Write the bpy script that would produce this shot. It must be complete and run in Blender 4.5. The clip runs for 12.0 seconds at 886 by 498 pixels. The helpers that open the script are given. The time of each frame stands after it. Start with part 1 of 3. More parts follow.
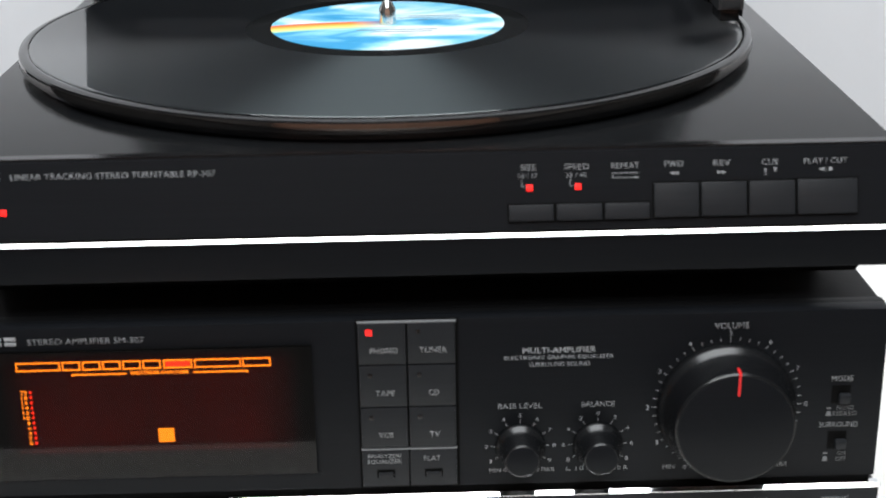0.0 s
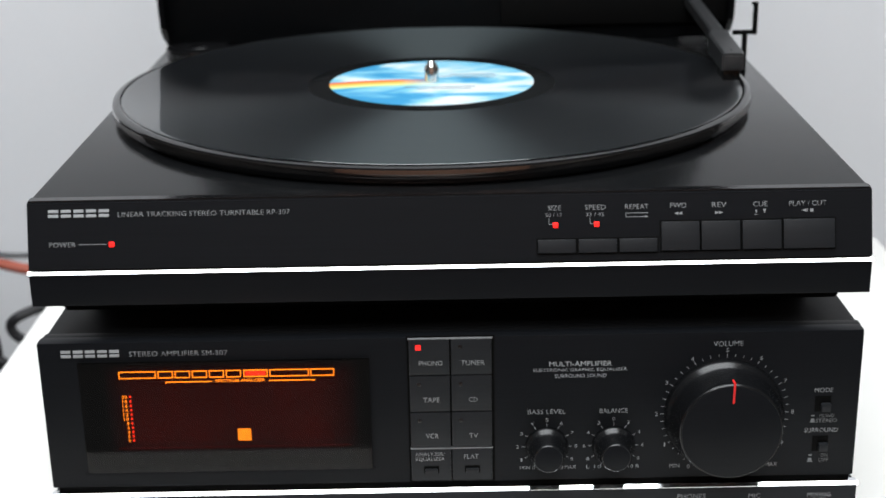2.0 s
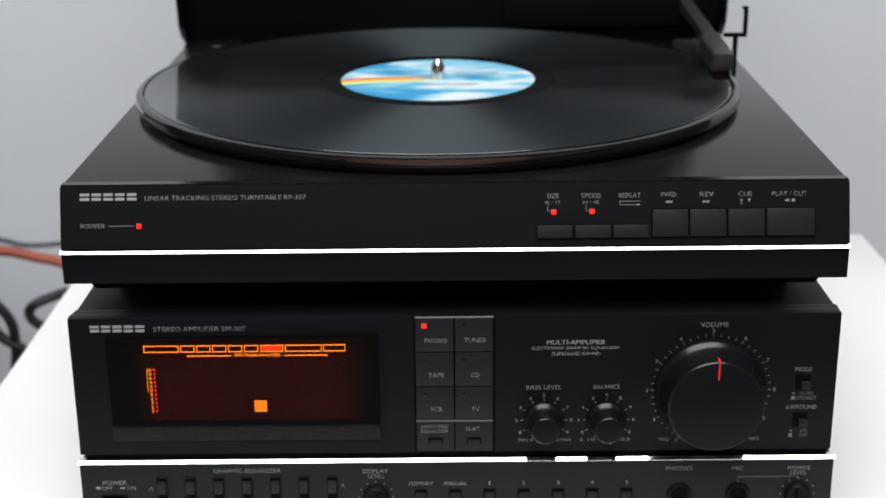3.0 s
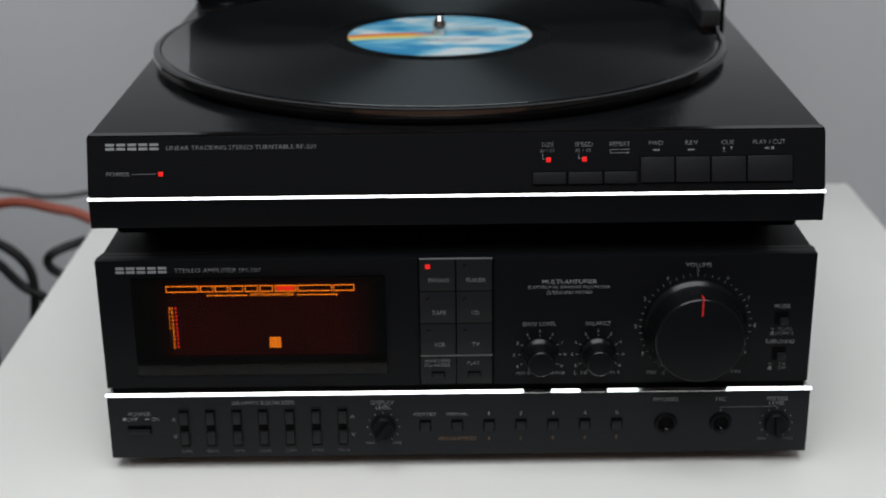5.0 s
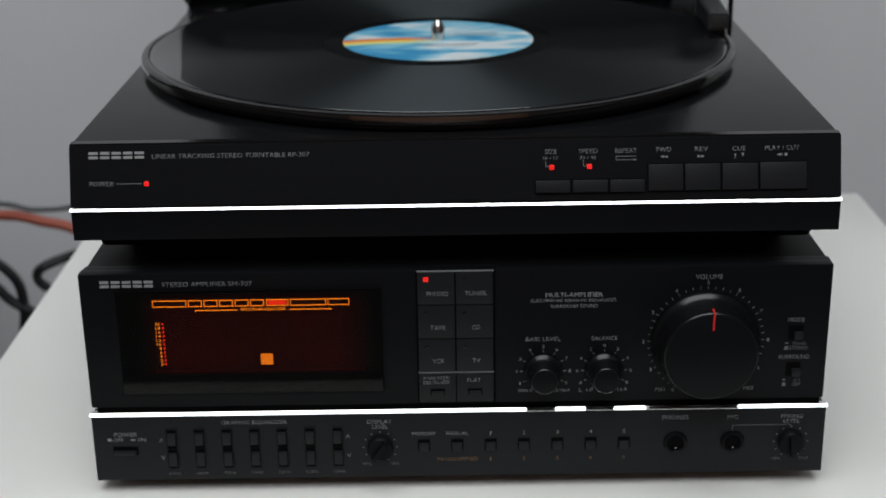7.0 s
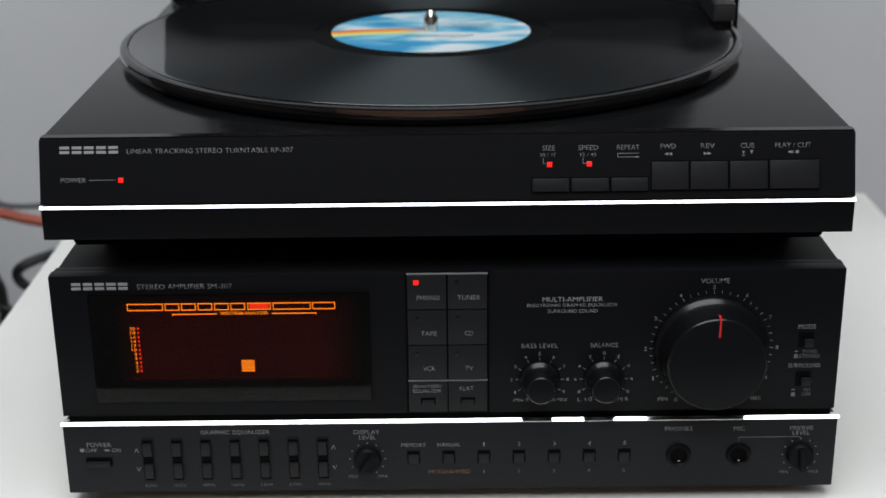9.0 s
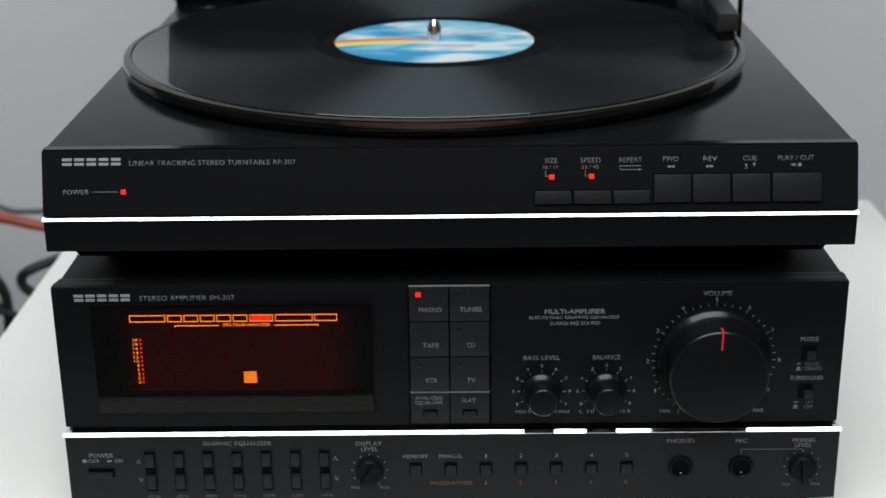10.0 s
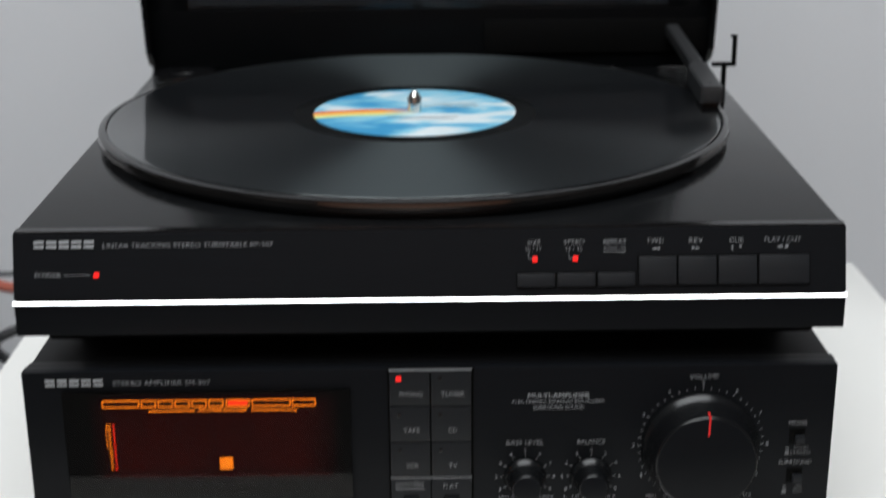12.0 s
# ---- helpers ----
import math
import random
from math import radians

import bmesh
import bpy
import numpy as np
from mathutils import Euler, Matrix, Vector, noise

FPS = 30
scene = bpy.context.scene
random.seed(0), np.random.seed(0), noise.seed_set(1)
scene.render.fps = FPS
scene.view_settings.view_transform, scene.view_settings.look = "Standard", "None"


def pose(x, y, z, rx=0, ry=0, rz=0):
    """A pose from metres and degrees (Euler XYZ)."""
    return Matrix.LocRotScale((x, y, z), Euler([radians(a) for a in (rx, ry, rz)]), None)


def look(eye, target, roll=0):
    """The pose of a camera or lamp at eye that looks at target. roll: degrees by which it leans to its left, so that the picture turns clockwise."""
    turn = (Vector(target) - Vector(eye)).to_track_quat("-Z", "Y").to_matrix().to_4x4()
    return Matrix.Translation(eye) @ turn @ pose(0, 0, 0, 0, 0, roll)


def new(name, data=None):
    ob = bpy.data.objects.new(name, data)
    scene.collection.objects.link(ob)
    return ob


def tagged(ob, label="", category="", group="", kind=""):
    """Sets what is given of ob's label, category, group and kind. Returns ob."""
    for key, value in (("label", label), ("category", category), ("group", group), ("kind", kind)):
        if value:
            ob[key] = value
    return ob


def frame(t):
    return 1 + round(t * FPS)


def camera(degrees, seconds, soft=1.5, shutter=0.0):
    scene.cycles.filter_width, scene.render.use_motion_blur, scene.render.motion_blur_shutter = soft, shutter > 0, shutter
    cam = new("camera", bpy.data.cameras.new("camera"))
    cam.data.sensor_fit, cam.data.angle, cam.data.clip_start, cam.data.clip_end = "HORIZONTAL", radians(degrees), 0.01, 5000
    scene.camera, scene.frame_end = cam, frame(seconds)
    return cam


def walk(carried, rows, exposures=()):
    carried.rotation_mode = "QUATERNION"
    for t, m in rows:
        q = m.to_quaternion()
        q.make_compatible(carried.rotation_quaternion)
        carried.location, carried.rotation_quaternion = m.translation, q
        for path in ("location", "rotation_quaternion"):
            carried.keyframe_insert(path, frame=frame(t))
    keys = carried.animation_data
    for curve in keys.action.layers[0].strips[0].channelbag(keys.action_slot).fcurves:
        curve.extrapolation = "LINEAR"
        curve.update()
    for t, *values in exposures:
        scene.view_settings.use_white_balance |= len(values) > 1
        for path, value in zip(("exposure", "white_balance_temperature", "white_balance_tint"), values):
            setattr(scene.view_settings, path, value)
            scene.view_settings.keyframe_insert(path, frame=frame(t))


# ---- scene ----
cam = camera(34.3, 12.0, soft=1.6, shutter=0.5)
cam.data.dof.use_dof, cam.data.dof.focus_distance, cam.data.dof.aperture_fstop = True, 0.57, 13.0

# time, eye, pitch, roll, yaw
PATH = [
    (0, (0.0118, -0.4392, 0.2980), -20.657, 0.979, -0.964),
    (0.5, (0.0108, -0.4538, 0.3042), -20.581, 0.782, -1.059),
    (1, (0.0064, -0.4790, 0.3114), -20.024, 1.011, -0.812),
    (1.5, (0.0065, -0.4958, 0.3185), -19.659, 1.242, -0.233),
    (2, (0.0057, -0.5196, 0.3234), -19.055, 1.056, 0.139),
    (2.5, (0.0057, -0.5391, 0.3237), -18.899, 0.626, 0.252),
    (2.7, (0.0045, -0.5465, 0.3264), -18.852, 0.491, 0.087),
    (4.5, (0.0016, -0.6039, 0.3316), -20.102, 0.956, 0.538),
    (5, (0.0029, -0.5999, 0.3378), -20.661, 0.724, 0.189),
    (5.5, (0.0020, -0.5971, 0.3331), -20.170, 0.836, -0.053),
    (6, (0.0028, -0.5952, 0.3380), -20.452, 0.884, -0.051),
    (6.5, (0.0024, -0.5923, 0.3309), -19.985, 1.067, 0.203),
    (7, (0.0039, -0.5743, 0.3271), -20.091, 0.920, 0.237),
    (7.2, (0.0030, -0.5681, 0.3257), -20.303, 1.017, -0.044),
    (9, (0.0058, -0.5429, 0.3174), -20.202, 0.636, 0.081),
    (9.5, (0.0062, -0.5410, 0.3201), -20.335, 0.650, 0.130),
    (10, (0.0074, -0.5410, 0.3224), -20.246, 0.632, 0.337),
    (10.5, (0.0051, -0.5413, 0.3237), -19.977, 0.494, 0.398),
    (11, (0.0049, -0.5409, 0.3228), -19.503, 0.527, 0.346),
    (11.5, (0.0050, -0.5357, 0.3262), -19.702, 0.612, 0.147),
    (11.8, (0.0065, -0.5293, 0.3307), -19.256, 0.536, -0.162),
    (11.9, (0.0068, -0.5270, 0.3322), -19.080, 0.510, -0.300),
    (12, (0.0072, -0.5240, 0.3348), -18.700, 0.450, -0.520),
]
EXPOSURES = [(0.0, 0.57), (1.5, 0.48), (2.7, 0.26), (4.4, -0.44), (5.5, -0.74), (7.2, -0.73), (9.0, -0.40), (10.5, -0.22), (12.0, -0.12)]
walk(cam, [(t, pose(*eye, 90 + pitch, 0, yaw) @ pose(0, 0, 0, 0, 0, -roll)) for t, eye, pitch, roll, yaw in PATH], EXPOSURES)

# ---- light ----
world = bpy.data.worlds.new("room_air")
scene.world = world
world.use_nodes = True
world.node_tree.nodes["Background"].inputs["Color"].default_value = (0.55, 0.6, 0.7, 1)
world.node_tree.nodes["Background"].inputs["Strength"].default_value = 0.02


def area_lamp(name, eye, target, sx, sy, watts, colour):
    data = bpy.data.lights.new(name, "AREA")
    data.shape, data.size, data.size_y, data.energy, data.color = "RECTANGLE", sx, sy, watts, colour
    ob = new(name, data)
    ob.matrix_world = look(eye, target)
    return ob


area_lamp("ceiling_lamp", (-0.1, -0.95, 1.93), (-0.1, -0.95, 0.0), 1.7, 2.3, 72.0, (0.925, 0.973, 1.0))

# ---- materials ----


def material(name, colour, rough=0.5, metal=0.0, grain=0.0, grain_size=600.0, stain=0.0, stain_size=18.0, bump=0.0, coat=0.0, spec=0.5, emit=None, power=0.0):
    m = bpy.data.materials.new(name)
    m.use_nodes = True
    n, l = m.node_tree.nodes, m.node_tree.links
    b = n["Principled BSDF"]
    b.inputs["Base Color"].default_value = (*colour, 1)
    b.inputs["Roughness"].default_value = rough
    b.inputs["Metallic"].default_value = metal
    b.inputs["Coat Weight"].default_value = coat
    b.inputs["Specular IOR Level"].default_value = spec
    if emit:
        b.inputs["Emission Color"].default_value = (*emit, 1)
        b.inputs["Emission Strength"].default_value = power
    if not (grain or stain or bump):
        return m
    tc = n.new("ShaderNodeTexCoord")
    fine = n.new("ShaderNodeTexNoise")
    fine.inputs["Scale"].default_value, fine.inputs["Detail"].default_value = grain_size, 3
    big = n.new("ShaderNodeTexNoise")
    big.inputs["Scale"].default_value, big.inputs["Detail"].default_value = stain_size, 5
    l.new(tc.outputs["Object"], fine.inputs["Vector"])
    l.new(tc.outputs["Object"], big.inputs["Vector"])
    total = n.new("ShaderNodeMath")
    total.operation = "MULTIPLY_ADD"
    total.inputs[1].default_value, total.inputs[2].default_value = grain, 1 - grain / 2 - stain / 2
    l.new(fine.outputs["Fac"], total.inputs[0])
    more = n.new("ShaderNodeMath")
    more.operation = "MULTIPLY_ADD"
    more.inputs[1].default_value = stain
    l.new(big.outputs["Fac"], more.inputs[0])
    l.new(total.outputs[0], more.inputs[2])
    mix = n.new("ShaderNodeVectorMath")
    mix.operation = "SCALE"
    mix.inputs[0].default_value = colour
    l.new(more.outputs[0], mix.inputs["Scale"])
    l.new(mix.outputs[0], b.inputs["Base Color"])
    gloss = n.new("ShaderNodeMath")
    gloss.operation = "MULTIPLY_ADD"
    gloss.inputs[1].default_value, gloss.inputs[2].default_value = 0.12, rough - 0.06
    l.new(big.outputs["Fac"], gloss.inputs[0])
    l.new(gloss.outputs[0], b.inputs["Roughness"])
    if bump:
        bp = n.new("ShaderNodeBump")
        bp.inputs["Strength"].default_value, bp.inputs["Distance"].default_value = bump, 0.0002
        l.new(fine.outputs["Fac"], bp.inputs["Height"])
        l.new(bp.outputs["Normal"], b.inputs["Normal"])
    return m


def brushed(name, colour, rough, metal, spec=0.5):
    """Hairline finish that runs along x."""
    m = material(name, colour, rough, metal, spec=spec)
    n, l = m.node_tree.nodes, m.node_tree.links
    b = n["Principled BSDF"]
    tc, mp, no = n.new("ShaderNodeTexCoord"), n.new("ShaderNodeMapping"), n.new("ShaderNodeTexNoise")
    mp.inputs["Scale"].default_value = (12, 900, 900)
    no.inputs["Scale"].default_value, no.inputs["Detail"].default_value = 2.0, 4
    l.new(tc.outputs["Object"], mp.inputs["Vector"])
    l.new(mp.outputs["Vector"], no.inputs["Vector"])
    ramp = n.new("ShaderNodeMapRange")
    ramp.inputs["To Min"].default_value, ramp.inputs["To Max"].default_value = 0.75, 1.25
    l.new(no.outputs["Fac"], ramp.inputs["Value"])
    sc = n.new("ShaderNodeVectorMath")
    sc.operation = "SCALE"
    sc.inputs[0].default_value = colour
    l.new(ramp.outputs[0], sc.inputs["Scale"])
    l.new(sc.outputs[0], b.inputs["Base Color"])
    bp = n.new("ShaderNodeBump")
    bp.inputs["Strength"].default_value, bp.inputs["Distance"].default_value = 0.08, 0.0001
    l.new(no.outputs["Fac"], bp.inputs["Height"])
    l.new(bp.outputs["Normal"], b.inputs["Normal"])
    return m


def smoked(name, tint, rough=0.03):
    """Smoked acrylic: dark see-through with a gloss on top."""
    m = bpy.data.materials.new(name)
    m.use_nodes = True
    n, l = m.node_tree.nodes, m.node_tree.links
    n.remove(n["Principled BSDF"])
    tr, gl, fr, mx = n.new("ShaderNodeBsdfTransparent"), n.new("ShaderNodeBsdfGlossy"), n.new("ShaderNodeFresnel"), n.new("ShaderNodeMixShader")
    tr.inputs["Color"].default_value = (*tint, 1)
    gl.inputs["Roughness"].default_value = rough
    fr.inputs["IOR"].default_value = 1.33
    l.new(fr.outputs[0], mx.inputs[0])
    l.new(tr.outputs[0], mx.inputs[1])
    l.new(gl.outputs[0], mx.inputs[2])
    l.new(mx.outputs[0], n["Material Output"].inputs["Surface"])
    return m


PANEL = brushed("black_panel", (0.0060, 0.0066, 0.0079), 0.40, 0.0, 0.10)
LOWER = brushed("charcoal_panel", (0.0135, 0.0147, 0.0168), 0.45, 0.0, 0.16)
PLINTH = material("black_plinth", (0.0052, 0.0055, 0.006), 0.17, grain=0.3, stain=0.3, bump=0.03, spec=0.21)
GLOSS = material("gloss_black", (0.005, 0.005, 0.0055), 0.2, grain=0.2, stain=0.2, spec=0.5)
ARM = material("arm_plastic", (0.028, 0.0285, 0.03), 0.38, grain=0.3, stain=0.3, bump=0.05)
RIM = material("rim_black", (0.005, 0.005, 0.0055), 0.12, grain=0.2, stain=0.2, spec=0.55)
CASE = material("black_case", (0.007, 0.007, 0.0075), 0.45, grain=0.5, stain=0.3, bump=0.2, spec=0.2)
MATTE = material("matte_black", (0.0025, 0.0025, 0.0025), 0.6, grain=0.3, spec=0.06)
BUTTON = brushed("button_plastic", (0.0135, 0.0146, 0.0165), 0.4, 0.0, 0.2)
KNOB = material("knob_plastic", (0.0048, 0.005, 0.0056), 0.25, grain=0.3, stain=0.2, bump=0.02, spec=0.42)
CHROME = material("chrome_strip", (0.93, 0.94, 0.95), 0.06, 1.0)
STEEL = material("polished_steel", (0.75, 0.73, 0.7), 0.12, 1.0, stain=0.2, stain_size=200)
INK = material("grey_print", (0.26, 0.268, 0.275), 0.5, grain=0.5, grain_size=2500)
INK_DIM = material("dim_grey_print", (0.16, 0.165, 0.17), 0.5, grain=0.5, grain_size=2500)
LOGO = material("silver_badge", (0.33, 0.34, 0.35), 0.4, 0.0, grain=0.3)
BRONZE_INK = material("bronze_print", (0.19, 0.10, 0.04), 0.5, grain=0.4, grain_size=2500)
LED = material("red_led", (0.25, 0.005, 0.005), 0.3, emit=(1.0, 0.018, 0.014), power=1.25)
LED_OFF = material("unlit_led", (0.005, 0.004, 0.004), 0.25)
AMBER = material("amber_segment", (0.3, 0.1, 0.01), 0.4, emit=(1.0, 0.27, 0.012), power=15.5)
RED_SEG = material("red_segment", (0.3, 0.02, 0.01), 0.4, emit=(1.0, 0.035, 0.012), power=12.5)
RED_DIM = material("dim_red_segment", (0.02, 0.002, 0.002), 0.4, emit=(1.0, 0.03, 0.02), power=0.45)
RED_MARK = material("red_paint", (0.72, 0.02, 0.02), 0.4)
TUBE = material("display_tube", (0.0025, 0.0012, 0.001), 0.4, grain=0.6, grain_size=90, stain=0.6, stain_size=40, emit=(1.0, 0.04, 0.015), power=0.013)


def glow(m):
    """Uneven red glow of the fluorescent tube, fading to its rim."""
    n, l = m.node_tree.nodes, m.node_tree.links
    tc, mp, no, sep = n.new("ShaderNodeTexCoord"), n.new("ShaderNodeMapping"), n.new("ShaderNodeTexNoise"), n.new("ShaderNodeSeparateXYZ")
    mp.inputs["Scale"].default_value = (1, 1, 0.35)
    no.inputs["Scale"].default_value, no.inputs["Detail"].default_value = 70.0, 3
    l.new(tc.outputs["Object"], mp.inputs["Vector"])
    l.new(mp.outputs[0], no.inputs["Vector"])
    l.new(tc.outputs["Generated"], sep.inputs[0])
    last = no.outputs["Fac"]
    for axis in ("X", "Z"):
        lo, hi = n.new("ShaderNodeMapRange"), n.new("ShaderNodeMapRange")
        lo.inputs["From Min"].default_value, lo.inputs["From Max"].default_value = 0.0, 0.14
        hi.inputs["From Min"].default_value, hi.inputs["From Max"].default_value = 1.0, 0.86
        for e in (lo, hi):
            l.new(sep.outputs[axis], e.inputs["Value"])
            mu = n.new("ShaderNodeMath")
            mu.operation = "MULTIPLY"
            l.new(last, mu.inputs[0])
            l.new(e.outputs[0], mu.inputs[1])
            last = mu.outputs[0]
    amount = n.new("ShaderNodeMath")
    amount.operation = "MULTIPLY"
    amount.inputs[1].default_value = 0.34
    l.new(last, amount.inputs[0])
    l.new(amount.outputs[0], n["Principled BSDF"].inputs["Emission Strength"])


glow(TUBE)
PANE = smoked("smoked_acrylic", (0.30, 0.275, 0.265), 0.03)
LID_PANE = smoked("smoked_lid", (0.17, 0.178, 0.185), 0.04)
LID_BLACK = material("lid_black", (0.003, 0.0033, 0.0037), 0.24, grain=0.2, stain=0.2, spec=0.06)
PLATTER = material("platter_metal", (0.34, 0.315, 0.30), 0.10, 1.0, stain=0.25, stain_size=60)
DRUM = material("drum_metal", (0.09, 0.09, 0.095), 0.22, 1.0, stain=0.3, stain_size=60)
RUBBER = material("black_rubber", (0.012, 0.012, 0.012), 0.55, grain=0.5, bump=0.3)
TABLE = material("white_laminate", (0.86, 0.845, 0.81), 0.32, grain=0.03, grain_size=900, stain=0.08, stain_size=9, bump=0.02)
WALL = material("wall_paint", (0.77, 0.775, 0.80), 0.85, grain=0.05, grain_size=350, stain=0.06, stain_size=3, bump=0.15)
WALL_FRONT = material("dark_wall_paint", (0.20, 0.165, 0.14), 0.85, grain=0.1, grain_size=300, stain=0.35, stain_size=2.5, bump=0.1)
FLOOR = material("grey_floor", (0.22, 0.215, 0.21), 0.5, grain=0.2, grain_size=60, stain=0.25, stain_size=5, bump=0.1)
# near-black: the dimness of the room's sides is put into this colour
WALL_SIDE = material("darkened_side_wall", (0.045, 0.042, 0.040), 0.85, grain=0.1, grain_size=300, stain=0.3, stain_size=2.5, bump=0.1)
CABINET = material("brown_wood", (0.30, 0.17, 0.12), 0.4, grain=0.4, grain_size=40, stain=0.4, stain_size=4)
CEIL = material("ceiling_paint", (0.78, 0.78, 0.78), 0.9, grain=0.05, stain=0.05, stain_size=3)
CABLE_BLACK = material("black_cable", (0.015, 0.015, 0.017), 0.45, grain=0.3)
CABLE_GREY = material("grey_cable", (0.11, 0.115, 0.12), 0.5, grain=0.3)
CABLE_RED = material("orange_red_cable", (0.46, 0.105, 0.062), 0.45, grain=0.2)
PLUG = material("white_plastic", (0.62, 0.60, 0.57), 0.45, grain=0.1, stain=0.2)
BOX = material("speaker_black", (0.012, 0.0125, 0.014), 0.5, grain=0.5, stain=0.3, bump=0.3)


def vinyl_material():
    """Pressed grooves: a gloss that is stretched across the grooves, rings of bands between the tracks."""
    m = material("vinyl", (0.009, 0.0095, 0.01), 0.3)
    n, l = m.node_tree.nodes, m.node_tree.links
    b = n["Principled BSDF"]
    tc, sep, ln = n.new("ShaderNodeTexCoord"), n.new("ShaderNodeSeparateXYZ"), n.new("ShaderNodeVectorMath")
    flat = n.new("ShaderNodeCombineXYZ")
    l.new(tc.outputs["Object"], sep.inputs[0])
    l.new(sep.outputs["X"], flat.inputs["X"])
    l.new(sep.outputs["Y"], flat.inputs["Y"])
    ln.operation = "LENGTH"
    l.new(flat.outputs[0], ln.inputs[0])
    ring = n.new("ShaderNodeTexNoise")
    ring.noise_dimensions = "1D"
    ring.inputs["Scale"].default_value, ring.inputs["Detail"].default_value = 130.0, 2
    l.new(ln.outputs["Value"], ring.inputs["W"])
    rough = n.new("ShaderNodeMapRange")
    rough.inputs["To Min"].default_value, rough.inputs["To Max"].default_value = 0.415, 0.425
    l.new(ring.outputs["Fac"], rough.inputs["Value"])
    l.new(rough.outputs[0], b.inputs["Roughness"])
    col = n.new("ShaderNodeMapRange")
    col.inputs["To Min"].default_value, col.inputs["To Max"].default_value = 0.93, 1.07
    l.new(ring.outputs["Fac"], col.inputs["Value"])
    sc = n.new("ShaderNodeVectorMath")
    sc.operation = "SCALE"
    sc.inputs[0].default_value = (0.006, 0.0065, 0.0075)
    l.new(col.outputs[0], sc.inputs["Scale"])
    l.new(sc.outputs[0], b.inputs["Base Color"])
    tan = n.new("ShaderNodeTangent")
    tan.direction_type, tan.axis = "RADIAL", "Z"
    b.inputs["Anisotropic"].default_value, b.inputs["Anisotropic Rotation"].default_value = 1.0, 0.25
    l.new(tan.outputs[0], b.inputs["Tangent"])
    b.inputs["Specular IOR Level"].default_value = 0.66
    b.inputs["Specular Tint"].default_value = (0.80, 0.96, 1.0, 1)
    b.inputs["Coat Weight"].default_value, b.inputs["Coat Roughness"].default_value = 0.8, 0.035
    return m


def label_material():
    """Sky-blue paper with white clouds and a rainbow that runs in from the rim."""
    m = material("record_label_paper", (0.3, 0.6, 0.85), 0.45)
    n, l = m.node_tree.nodes, m.node_tree.links
    b = n["Principled BSDF"]
    tc, mp = n.new("ShaderNodeTexCoord"), n.new("ShaderNodeMapping")
    mp.inputs["Scale"].default_value = (1.0, 2.3, 1.0)
    l.new(tc.outputs["Object"], mp.inputs["Vector"])
    cloud = n.new("ShaderNodeTexNoise")
    cloud.inputs["Scale"].default_value, cloud.inputs["Detail"].default_value = 22.0, 5
    cloud.inputs["Distortion"].default_value = 0.6
    l.new(mp.outputs[0], cloud.inputs["Vector"])
    sep = n.new("ShaderNodeSeparateXYZ")
    l.new(tc.outputs["Object"], sep.inputs[0])
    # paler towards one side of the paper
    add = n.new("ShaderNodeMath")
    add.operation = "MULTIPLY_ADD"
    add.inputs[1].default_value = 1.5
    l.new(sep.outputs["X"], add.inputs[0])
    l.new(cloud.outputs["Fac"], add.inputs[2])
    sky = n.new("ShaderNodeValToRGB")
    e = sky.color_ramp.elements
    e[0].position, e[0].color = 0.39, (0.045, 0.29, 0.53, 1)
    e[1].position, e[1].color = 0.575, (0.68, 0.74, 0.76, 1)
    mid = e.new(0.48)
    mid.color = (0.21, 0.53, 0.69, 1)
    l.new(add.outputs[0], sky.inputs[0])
    # rainbow: coloured bands across the distance from a far centre
    off = n.new("ShaderNodeVectorMath")
    off.operation = "SUBTRACT"
    off.inputs[1].default_value = (-0.010, -0.14, 0)
    l.new(tc.outputs["Object"], off.inputs[0])
    flat = n.new("ShaderNodeVectorMath")
    flat.operation = "MULTIPLY"
    flat.inputs[1].default_value = (1, 1, 0)
    l.new(off.outputs[0], flat.inputs[0])
    ln = n.new("ShaderNodeVectorMath")
    ln.operation = "LENGTH"
    l.new(flat.outputs[0], ln.inputs[0])
    band = n.new("ShaderNodeMapRange")
    band.inputs["From Min"].default_value, band.inputs["From Max"].default_value = 0.130, 0.147
    l.new(ln.outputs["Value"], band.inputs["Value"])
    bow = n.new("ShaderNodeValToRGB")
    e = bow.color_ramp.elements
    e[0].position, e[0].color = 0.0, (0.25, 0.62, 0.55, 0)
    e[1].position, e[1].color = 1.0, (0.62, 0.09, 0.05, 0)
    for at, c in ((0.12, (0.35, 0.65, 0.45, 1)), (0.35, (0.85, 0.72, 0.22, 1)), (0.62, (0.88, 0.38, 0.06, 1)), (0.88, (0.72, 0.10, 0.04, 1))):
        x = e.new(at)
        x.color = c
    l.new(band.outputs[0], bow.inputs[0])
    side = n.new("ShaderNodeMapRange")
    side.inputs["From Min"].default_value, side.inputs["From Max"].default_value = 0.002, -0.016
    l.new(sep.outputs["X"], side.inputs["Value"])
    use = n.new("ShaderNodeMath")
    use.operation = "MULTIPLY"
    l.new(bow.outputs["Alpha"], use.inputs[0])
    l.new(side.outputs[0], use.inputs[1])
    mx = n.new("ShaderNodeMix")
    mx.data_type = "RGBA"
    l.new(use.outputs[0], mx.inputs["Factor"])
    l.new(sky.outputs["Color"], mx.inputs["A"])
    l.new(bow.outputs["Color"], mx.inputs["B"])
    l.new(mx.outputs["Result"], b.inputs["Base Color"])
    return m


